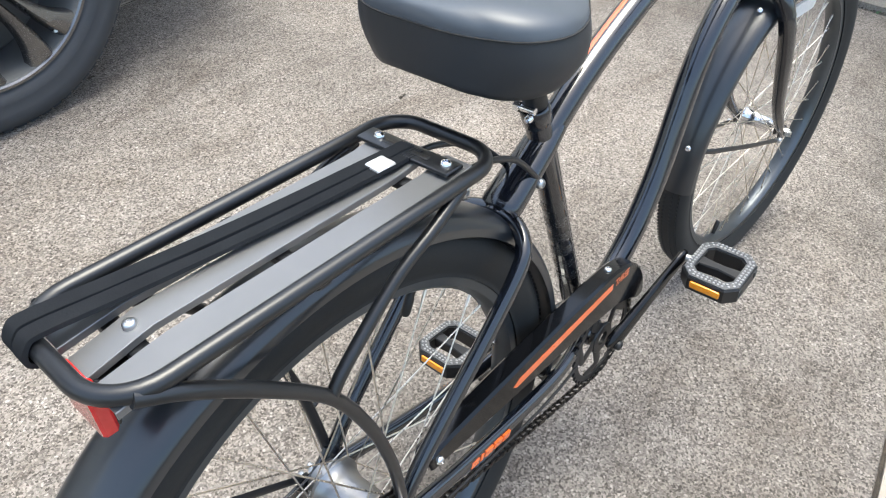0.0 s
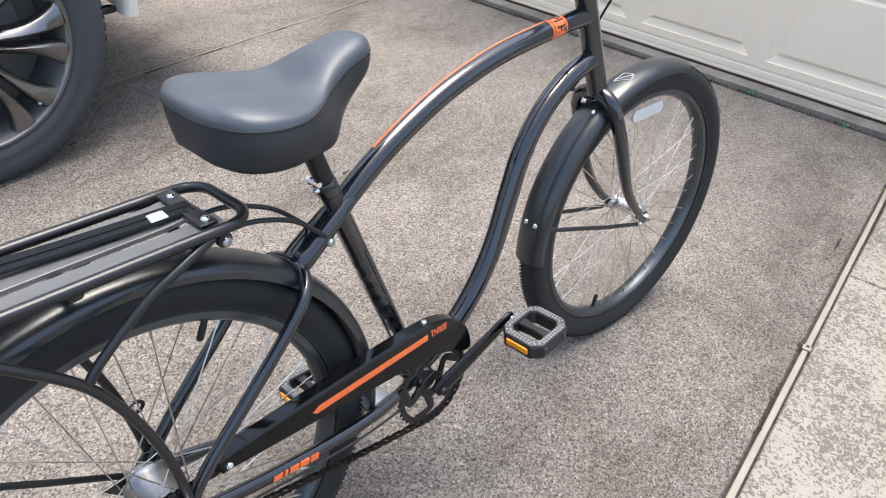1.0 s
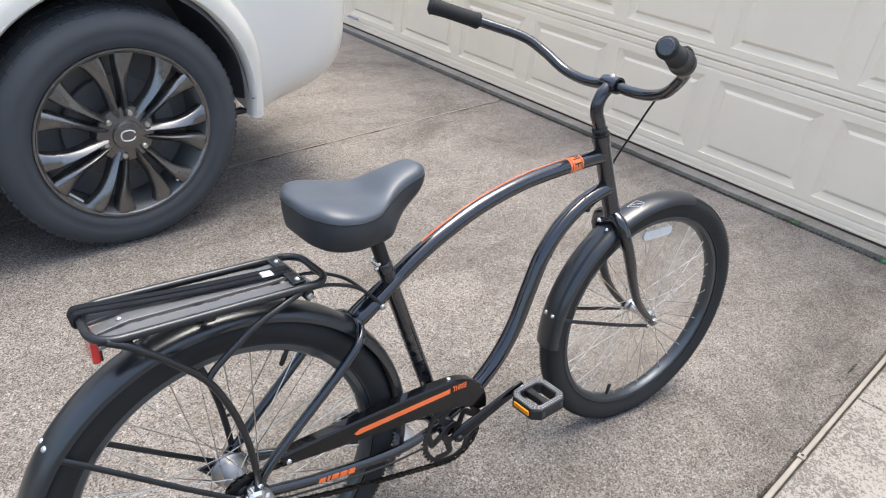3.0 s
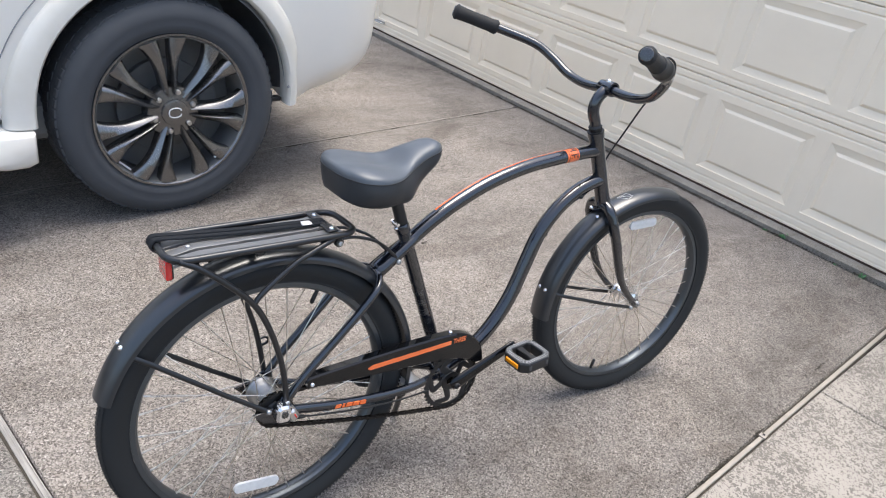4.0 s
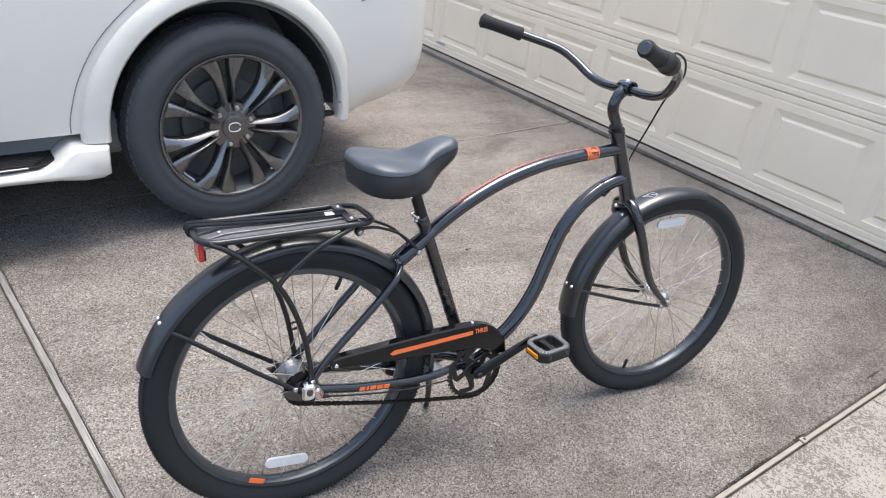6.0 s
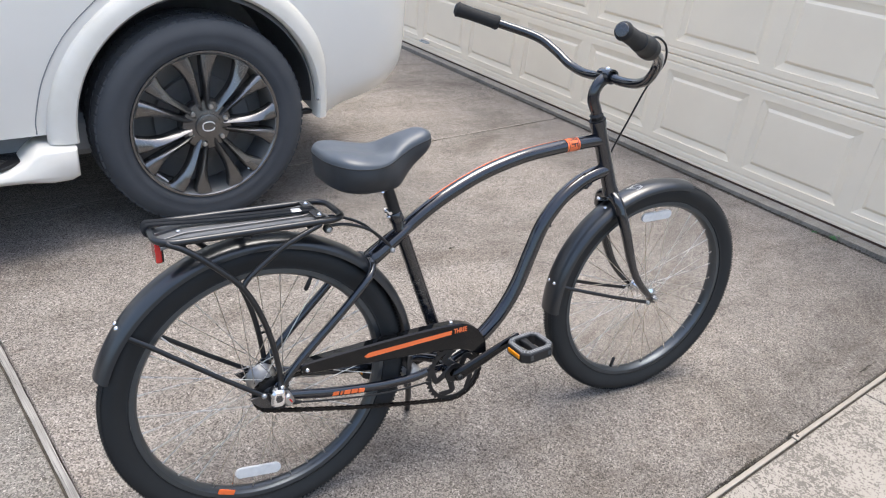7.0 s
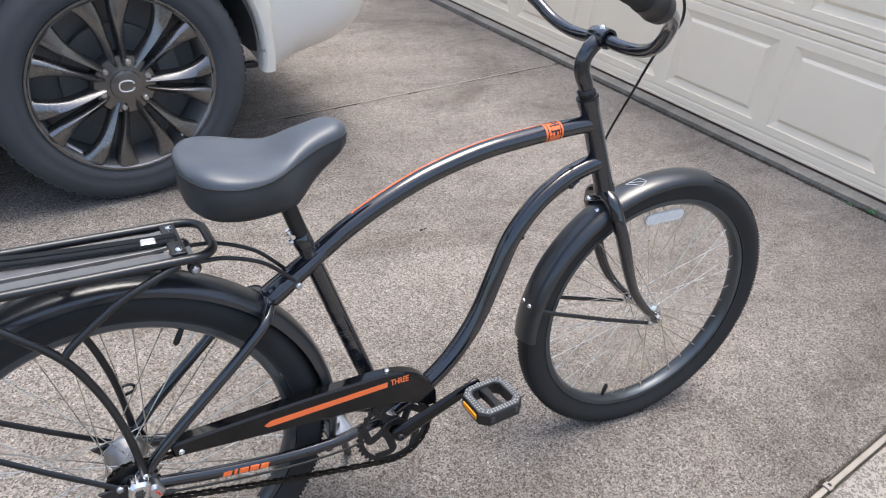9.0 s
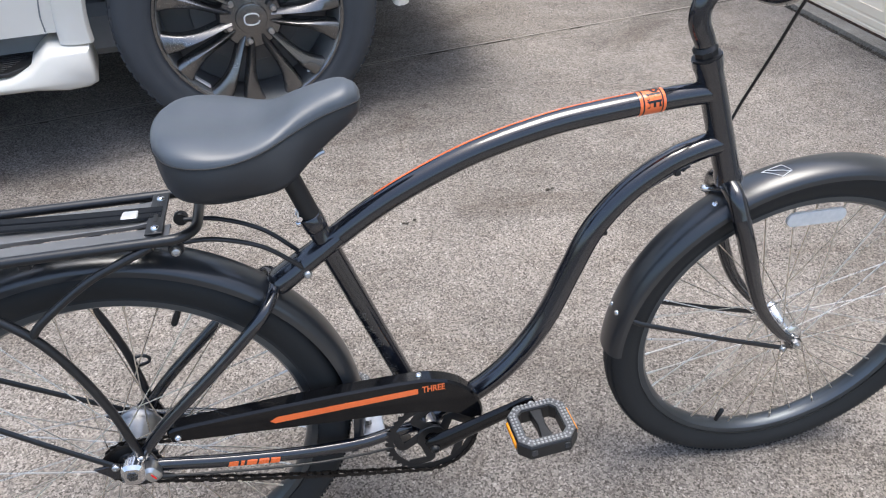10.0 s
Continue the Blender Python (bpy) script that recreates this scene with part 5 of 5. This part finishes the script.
for s in (-1, 1):
    bp_("rack_leg", sweep(bez([(-0.178, s * 0.062, 0.727), (-0.148, s * 0.068, 0.712), (-0.100, s * 0.071, 0.672), (-0.050, s * 0.071, 0.618), (-0.018, s * 0.070, 0.552), (0.003, s * 0.068, 0.481), (0.014, s * 0.065, 0.414), (0.019, s * 0.061, 0.362)], 6), 0.0062, 12), "rackblk", rack, "curved black rack leg")
    bp_("rack_brace", sweep(bez([(-0.050, s * 0.071, 0.618), (-0.030, s * 0.071, 0.640), (0.030, s * 0.069, 0.684), (0.075, s * 0.069, 0.706), (0.118, s * 0.064, 0.722)], 5), 0.0056, 12), "rackblk", rack, "curved black rack brace")
    bp_("rack_foot_bolt", screw_head((0.019, s * 0.066, 0.367), (0, s, 0), 0.0060, 0.004), "steel", rack, "steel bolt head")
    bp_("rack_lug", revolve([(0, -0.006), (0.0085, -0.006), (0.0098, -0.004), (0.0098, 0.004), (0.0085, 0.006), (0, 0.006)], (0.141, s * 0.040, 0.701), 20), "rackblk", rack)
    bp_("rack_lug_bolt", screw_head((0.141, s * 0.047, 0.700), (0, s, 0), 0.0065, 0.004), "steel", rack, "steel bolt head")
    bp_("rack_strut", sweep(bez([(0.146, s * 0.030, 0.703), (0.190, s * 0.028, 0.699), (0.245, s * 0.024, 0.676), (0.285, s * 0.021, 0.640), (0.300, s * 0.020, 0.622)], 6), 0.0034, 10), "rackblk", rack, "thin black rack strut")
    bp_("strut_bolt", screw_head((0.300, s * 0.0235, 0.619), (0, s, 0), 0.0062, 0.004), "steel", rack, "steel bolt head")
hook = bez([(0.008, 0.067, 0.450), (0.024, 0.070, 0.452), (0.034, 0.072, 0.444), (0.030, 0.073, 0.434), (0.010, 0.069, 0.432)], 4)
bp_("rack_hook", sweep(hook, 0.0028, 8), "rackblk", rack)


def strap_band(v_rear, v_front, w, z, u_f):
    V, F = [], []
    prof = []
    ribs = 5
    for k in range(ribs * 4 + 1):
        x = -w / 2 + w * k / (ribs * 4)
        prof.append((x, 0.0013 * math.cos(2 * math.pi * ribs * k / (ribs * 4)) + 0.0014))
    prof += [(w / 2, -0.001), (-w / 2, -0.001)]
    path = bez([(-0.188, v_rear, z - 0.012), (-0.2035, v_rear, z - 0.002), (-0.200, v_rear, z + 0.010), (-0.188, v_rear, z + 0.0125), (-0.13, v_rear + (v_front - v_rear) * 0.2, z + 0.010), (-0.02, v_rear + (v_front - v_rear) * 0.6, z + 0.008), (u_f, v_front, z + 0.008)], 6)
    for i, p in enumerate(path):
        t = (path[min(i + 1, len(path) - 1)] - path[max(i - 1, 0)]).normalized()
        side = Vector((0, 1, 0))
        for x, h in prof:
            V.append(p + side * x + Vector((-t.z, 0, t.x)) * h)
    m_ = len(prof)
    for i in range(len(path) - 1):
        for k in range(m_):
            l = (k + 1) % m_
            F.append((i * m_ + k, i * m_ + l, (i + 1) * m_ + l, (i + 1) * m_ + k))
    F += [tuple(range(m_)), tuple((len(path) - 1) * m_ + k for k in range(m_))]
    return V, F


strap = bp_("elastic_strap", strap_band(0.038, 0.005, 0.0138, 0.7265, 0.128), "strap", rack, "ribbed black elastic strap", smooth_deg=0)
bp_("elastic_strap", strap_band(0.0235, -0.006, 0.0138, 0.7250, 0.128), "strap", rack, "ribbed black elastic strap", smooth_deg=0)
bp_("strap_clip", moved(block(0.021, 0.019, 0.005, 0.0015, (0.0, 0.0, 0.0)), Matrix.Translation((0.088, 0.000, 0.7350)) @ Matrix.Rotation(radians(-3), 4, "Z")), "tag_silver", rack, "silver metal strap clip")
refl = bp_("rear_reflector", moved(prism(rounded(0.048, 0.040, 0.006, 4), -0.184, -0.173, 0.002, "x"), Matrix.Translation((-0.0105, -0.010, 0.6985))), "red", rack, "red rear reflector")
bp_("reflector_bracket", join(block(0.004, 0.034, 0.036, 0.001, (-0.1815, -0.010, 0.6960)), block(0.034, 0.030, 0.003, 0.001, (-0.1680, -0.010, 0.7095))), "rackblk", rack)


# ---- the parked car ----
car = tagged(new("car"), "white sport utility car with dark alloy wheels, parked beside the bicycle", "car")
car.matrix_world = Matrix.Translation((0.227, 1.450, 0)) @ Matrix.Rotation(radians(8.5), 4, "Z")
CW, ZC = 1.98, 0.405   # width between wheel faces, hub height
BASE = -3.07


def cpart(name, geo, mat, parent=car, label="", smooth_deg=40.0, m=None):
    return part(name, geo, M[mat], parent, label, smooth_deg, m)


def car_wheel(x, near):
    """x: along the car; near: on the side of the bicycle."""
    m = Matrix.Translation((x, 0, ZC)) if near else Matrix.Translation((x, CW, ZC)) @ Matrix.Rotation(math.pi, 4, "Z")
    R, Rr = 0.407, 0.290
    side = [(Rr - 0.012, 0.020), (Rr - 0.004, 0.012), (Rr + 0.002, 0.010), (Rr + 0.012, 0.004), (Rr + 0.030, -0.006), (Rr + 0.034, -0.0045), (Rr + 0.055, -0.010), (Rr + 0.074, -0.009), (Rr + 0.090, -0.002), (R - 0.012, 0.010), (R - 0.004, 0.024), (R, 0.050)]
    prof = side + [(R, 0.20), (R - 0.02, 0.245), (Rr + 0.02, 0.262), (Rr - 0.01, 0.245)]
    w = cpart("wheel", revolve(prof, (0, 0, 0), 96), "cartyre", label="large black car tyre on a dark alloy wheel", m=m, smooth_deg=50)
    treads = []
    for k in range(72):
        a = 2 * math.pi * k / 72
        for o, l, tw in ((0.018, 0.030, 0.0), (0.075, 0.050, 0.25), (0.14, 0.050, -0.25)):
            t = Matrix.Rotation(-a, 4, "Y") @ Matrix.Translation((R - (0.004 if o < 0.03 else 0.0), o + l / 2, 0)) @ Matrix.Rotation(tw, 4, "X")
            h = 0.0035
            V = [t @ Vector((q * h, y * l / 2, z * 0.0125)) for q in (-1, 0.8) for y in (-1, 1) for z in (-1, 1)]
            treads.append((V, [(4, 5, 7, 6), (0, 4, 6, 2), (1, 3, 7, 5), (2, 6, 7, 3), (0, 1, 5, 4)]))
    tagged(cpart("tyre_tread", join(*treads), "cartyre", w, "", 0, m), kind="stuff")
    cpart("rim_lip", revolve([(Rr + 0.003, 0.010), (Rr + 0.001, 0.003), (Rr - 0.006, 0.003), (Rr - 0.012, 0.009)], (0, 0, 0), 80), "alloy", w, "polished rim lip", 40, m)
    cpart("wheel_barrel", revolve([(Rr - 0.001, 0.012), (Rr - 0.006, 0.006), (Rr - 0.013, 0.008), (Rr - 0.017, 0.022), (Rr - 0.022, 0.09), (Rr - 0.024, 0.22)], (0, 0, 0), 80), "barrel", w, "dark wheel rim", 40, m)
    n = 14
    for k in range(n):
        a0 = 2 * math.pi * (k + 0.30) / n
        V, F, N = [], [], 14
        for i in range(N + 1):
            t = i / N
            r = 0.062 + (Rr - 0.014 - 0.062) * t
            half = 0.0120 + 0.006 * t + 0.018 * max(0, (t - 0.40) / 0.60) ** 1.8
            sway = 0.075 * math.sin(math.pi * t * 0.9) * (1 if k % 2 else -1)
            a = a0 + sway
            y = 0.030 - 0.022 * t - 0.010 * math.sin(math.pi * t)
            ridge = -0.016 * (1 - 0.60 * t ** 2)
            for s, dy in ((-1, 0.034), (-1, 0.008), (-0.72, ridge * (0.15 if k % 2 else 0.62)), (0.40 if k % 2 else -0.40, ridge), (0.72, ridge * (0.62 if k % 2 else 0.15)), (1, 0.008), (1, 0.034)):
                off = half * s
                V.append((r * math.cos(a) - off * math.sin(a), y + dy, r * math.sin(a) + off * math.cos(a)))
        for i in range(N):
            for q in range(6):
                F.append((i * 7 + q, i * 7 + q + 1, i * 7 + 8 + q, i * 7 + 7 + q))
        cpart("wheel_spoke", (V, F), "alloy", w, "", 42, m)
    cpart("wheel_centre", revolve([(0.104, 0.060), (0.102, 0.036), (0.094, 0.024), (0.060, 0.0185), (0.050, 0.0165), (0.047, 0.0105), (0.043, 0.0090), (0.0, 0.008)], (0, 0, 0), 48), "alloy", w, "dark alloy hub with a round cap", 40, m)
    oval = [(0.031 * math.cos(t) * (1 - 0.25 * math.cos(t) ** 2), 0.0078, 0.018 * math.sin(t)) for t in np.linspace(0.35, 5.95, 26)]
    cpart("cap_badge", sweep(oval, 0.0024, 6), "decal_white", w, "plain silver oval badge", 40, m)
    for k in range(6):
        a = radians(60 * k + 18)
        c = (0.075 * math.cos(a), 0, 0.075 * math.sin(a))
        cpart("lug_nut", moved(revolve([(0.0, 0.006), (0.0075, 0.007), (0.0100, 0.011), (0.0100, 0.030), (0.0135, 0.032), (0.0140, 0.040)], (0, 0, 0), 12), Matrix.Translation(c) @ Matrix.Translation((0, 0.004, 0))), "steel", w, "steel lug nut", 25, m)
    cpart("brake_disc", revolve([(0.05, 0.100), (0.175, 0.100), (0.178, 0.105), (0.175, 0.125), (0.05, 0.125)], (0, 0, 0), 64), "darkmetal", w, "", 40, m)
    # plate added to even out the gaps between spokes, grey for haze
    cpart("brake_shield", revolve([(0.05, 0.130), (0.262, 0.128), (0.268, 0.134), (0.262, 0.138), (0.05, 0.138)], (0, 0, 0), 48), "barrel", w, "brake shield plate, its grey lifted for haze", 40, m)
    cpart("brake_caliper", moved(prism([(r * math.cos(radians(d)), r * math.sin(radians(d))) for r, ds in ((0.20, range(-20, 41, 10)), (0.125, range(40, -21, -10))) for d in ds], 0.085, 0.14, 0.006), I4), "darkmetal", w, "dark brake caliper", 40, m)
    a = radians(-52)
    cpart("valve_stem", rod((0.262 * math.cos(a), 0.030, 0.262 * math.sin(a)), (0.250 * math.cos(a), 0.004, 0.250 * math.sin(a)), 0.0045, 10), "steel", w, "metal tyre valve", 40, m)
    cpart("balance_weight", moved(block(0.055, 0.020, 0.006, 0.001), Matrix.Rotation(radians(44), 4, "Y") @ Matrix.Translation((0.0, 0.034, -0.266))), "decal_white", w, "silver balance weights on the rim", 40, m)
    return w


car_wheel(0.004, True)
car_wheel(BASE, True)
car_wheel(0.0, False)
car_wheel(BASE, False)
REAR, FRONT, BELT, SILL = 1.045, -4.05, 1.16, 0.43


def plan_y(x):
    """How far the side draws in from the body's widest line, by the place along the car."""
    y = 0.0
    if x > 0.61:
        t = min(1.0, (x - 0.61) / (REAR - 0.61))
        y = 0.43 * (1 - max(0.0, 1 - t ** 3.0) ** (1 / 3.0))
    if x < -3.35:
        t = min(1.0, (-3.35 - x) / (-3.35 - FRONT))
        y = 0.75 * (1 - math.sqrt(max(0.0, 1 - t ** 2.6)))
    return y


def side_y(x, z):
    """The side's depth: fullest at mid door, drawn in below and towards the glass."""
    return 0.020 + plan_y(x) + 0.030 * ((z - 0.80) / 0.40) ** 2


def low_z(x):
    arch = 0.0
    for c in (0.0, BASE):
        dx = abs(x - c)
        if dx < 0.50:
            arch = max(arch, ZC + 0.50 * math.sqrt(max(0.0, 1 - (dx / 0.50) ** 2)))
    base = SILL if -3.4 < x < 0.46 else (float(np.interp(x, [0.46, 0.51, 0.62, 0.74, 0.85, 0.93, 0.98, REAR], [0.380, 0.374, 0.390, 0.418, 0.445, 0.468, 0.490, 0.540])) if x > 0 else 0.34)
    return max(arch, base)


xs = sorted(set(np.round(np.concatenate([np.linspace(FRONT, REAR, 60), [c + 0.50 * math.sin(t) for c in (0.0, BASE) for t in np.linspace(-math.pi / 2, math.pi / 2, 41)], REAR - 0.41 * (1 - np.sin(np.linspace(0, math.pi / 2, 24)))]), 4)))
xs = [x for x in xs if FRONT <= x <= REAR]


def side_shell(sign):
    V, F, NZ = [], [], 14
    for x in xs:
        zb = low_z(x)
        for k in range(NZ + 1):
            z = zb + (BELT - zb) * (k / NZ) ** 1.5
            y = side_y(x, z) + 0.075 * min(1.0, max(0.0, (x - 0.50) / 0.15)) * max(0.0, 1 - (z - zb) / 0.13) ** 2   # the bumper rolls under
            V.append((x, y if sign > 0 else CW - y, z))
        y = side_y(x, zb) + 0.14
        V.append((x, y if sign > 0 else CW - y, zb + 0.03))
    w = NZ + 2
    for i in range(len(xs) - 1):
        for k in range(NZ):
            F.append((i * w + k, i * w + k + 1, (i + 1) * w + k + 1, (i + 1) * w + k))
        F.append((i * w, (i + 1) * w, (i + 1) * w + NZ + 1, i * w + NZ + 1))
    return V, F


def end_plate(x, z0, z1):
    y = side_y(x, 0.8)
    return quad_yz(x, y, CW - y, z0, z1)


def quad_yz(x, y0, y1, z0, z1):
    return [(x, y0, z0), (x, y1, z0), (x, y1, z1), (x, y0, z1)], [(0, 1, 2, 3)]


def shoulder():
    """Bonnet, glasshouse base and roof, lofted over the two sides."""
    V, F = [], []
    rows = len(xs)
    for x in xs:
        roof = float(np.interp(x, [FRONT, -3.9, -2.75, -2.05, -1.6, 0.45, 0.85, REAR], [BELT, 1.20, 1.27, 1.72, 1.84, 1.86, 1.78, BELT]))
        y0 = side_y(x, BELT)
        inset = float(np.interp(roof, [BELT, 1.27, 1.85], [0.02, 0.10, 0.26]))
        for y, z in ((y0, BELT), (y0 + inset * 0.25, BELT + (roof - BELT) * 0.20), (y0 + inset, BELT + (roof - BELT) * 0.93), (y0 + inset + 0.08, roof), (CW / 2, roof + 0.03 * (roof > BELT))):
            V.append((x, y, z))
        for y, z in list(((y0 + inset + 0.08, roof), (y0 + inset, BELT + (roof - BELT) * 0.93), (y0 + inset * 0.25, BELT + (roof - BELT) * 0.20), (y0, BELT))):
            V.append((x, CW - y, z))
    for i in range(rows - 1):
        for k in range(8):
            F.append((i * 9 + k, i * 9 + k + 1, (i + 1) * 9 + k + 1, (i + 1) * 9 + k))
    return V, F


cpart("body", join(side_shell(1), side_shell(-1), shoulder(), end_plate(REAR, 0.54, BELT), end_plate(FRONT, 0.34, BELT)), "pearl", label="pearl white bodywork", smooth_deg=35)
for s in (1, -1):
    for x0, x1 in ((-1.95, -1.05), (-0.98, -0.10), (-0.03, 0.60)):
        o = [(x0 + 0.02, 1.22), (x1, 1.22), (x1 - 0.02, 1.74), (x0 + 0.10 + (0.45 if x0 < -1.9 else 0), 1.74)]
        V = [(x, (side_y(x, BELT) + (z - BELT) * 0.34 - 0.004) if s > 0 else CW - (side_y(x, BELT) + (z - BELT) * 0.34 - 0.004), z) for x, z in o]
        cpart("side_window", (V + [(x, y + s * 0.01, z) for x, y, z in V], [(0, 1, 2, 3), (7, 6, 5, 4), (0, 4, 5, 1), (1, 5, 6, 2), (2, 6, 7, 3), (3, 7, 4, 0)]), "glass", label="dark tinted side window")


def flare(xc, mirrored=False):
    """The raised trim round a wheel arch: a lip, a flat band and a soft outer edge."""
    V, F, N = [], [], 60
    for i in range(N + 1):
        d = -2.0 + 182.0 * i / N
        a = radians(d)
        ro = float(np.interp(d, [-2, 13, 23, 35, 60, 100, 140, 181], [0.514, 0.520, 0.545, 0.562, 0.572, 0.568, 0.560, 0.560]))
        ri = float(np.interp(d, [-2, 30, 90, 150, 181], [0.458, 0.478, 0.492, 0.476, 0.464]))
        for r, dy in ((ri + 0.006, 0.075), (ri, 0.020), (ri + 0.002, 0.004), (ri + 0.010, -0.006), ((ri + ro) / 2, -0.010), (ro - 0.014, -0.004), (ro - 0.003, 0.006), (ro, 0.032)):
            x, z = xc + r * math.cos(a), ZC + r * math.sin(a)
            y = dy + plan_y(x) * 0.75 + 0.012 * (r - ri) / (ro - ri)
            V.append((x, y if not mirrored else CW - y, z))
    for i in range(N):
        for k in range(7):
            F.append((i * 8 + k, i * 8 + k + 1, (i + 1) * 8 + k + 1, (i + 1) * 8 + k))
    F += [tuple(range(8)), tuple(N * 8 + k for k in range(8))]
    return V, F


for xc in (0.0, BASE):
    for mir in (False, True):
        cpart("arch_flare", flare(xc + 0.012, mir), "flare", label="yellowed white wheel-arch trim", smooth_deg=45)
        g = revolve([(0.475, 0.03), (0.50, 0.06), (0.50, 0.50), (0.10, 0.52), (0.0, 0.52)], (xc, 0, ZC), 40, 0, 180)
        if mir:
            g = ([(x, CW - y, z) for x, y, z in g[0]], g[1])
        cpart("wheel_well", g, "under", label="black wheel-well liner")
cpart("underbody", moved(prism(rounded(4.3, 1.72, 0.3, 5), 0.30, 0.46, 0.03, "z"), Matrix.Translation((-1.62, CW / 2, 0))), "under", label="dark underbody")
# lower flare end that runs into the running board
END = [(-0.470, 0.398), (-0.472, 0.295), (-0.500, 0.282), (-0.56, 0.280), (-0.640, 0.292), (-0.80, 0.298), (-2.60, 0.298), (-2.60, 0.330), (-0.80, 0.332), (-0.690, 0.336), (-0.640, 0.352), (-0.606, 0.385), (-0.580, 0.402)]
cpart("running_board", prism(END, -0.035, 0.16, 0.014), "flare", label="white running board moulding", smooth_deg=65)
cpart("step_pad", moved(prism([(-2.58, -0.012), (-0.700, -0.012), (-0.640, 0.030), (-0.625, 0.14), (-2.58, 0.14)], 0.340, 0.352, 0.003, "z"), I4), "plastic", label="black ribbed step pad")
for k in range(9):
    cpart("step_rib", block(1.90, 0.005, 0.003, 0.001, (-1.66 + 0.01 * k, 0.004 + 0.014 * k, 0.3535)), "plastic")
cpart("step_edge", block(1.86, 0.008, 0.006, 0.0015, (-1.66, -0.014, 0.350)), "steel", label="metal edge of the step pad")
cpart("sill", moved(block(2.2, 0.05, 0.11, 0.01), Matrix.Translation((-1.66, 0.145, 0.395))), "under")
# door seam, running up in front of the flare
SEAM = bez([(-0.576, 0.435), (-0.571, 0.50), (-0.533, 0.63), (-0.458, 0.76), (-0.350, 0.87), (-0.24, 0.96), (-0.16, 1.05), (-0.12, 1.155)], 6)
cpart("door_seam", sweep([(p.x, side_y(p.x, p.y) - 0.0005, p.y) for p in [Vector((q.x, q.y, 0)) for q in SEAM]], 0.0020, 8), "under", label="dark gap round the rear door")
cpart("bumper_seam", sweep([(x, side_y(x, z) - 0.0005, z) for x, z in ((0.56, 0.88), (0.66, 0.905), (0.78, 0.925), (0.88, 0.94), (0.98, 0.95))], 0.0022, 6), "under", label="fine gap above the bumper")
cpart("arch_clip", screw_head((0.468, -0.004, 0.470), (0, -1, 0), 0.006, 0.003), "under")
cpart("mud_flap_clip", block(0.05, 0.03, 0.020, 0.004, (0.445, 0.06, 0.402)), "plastic")
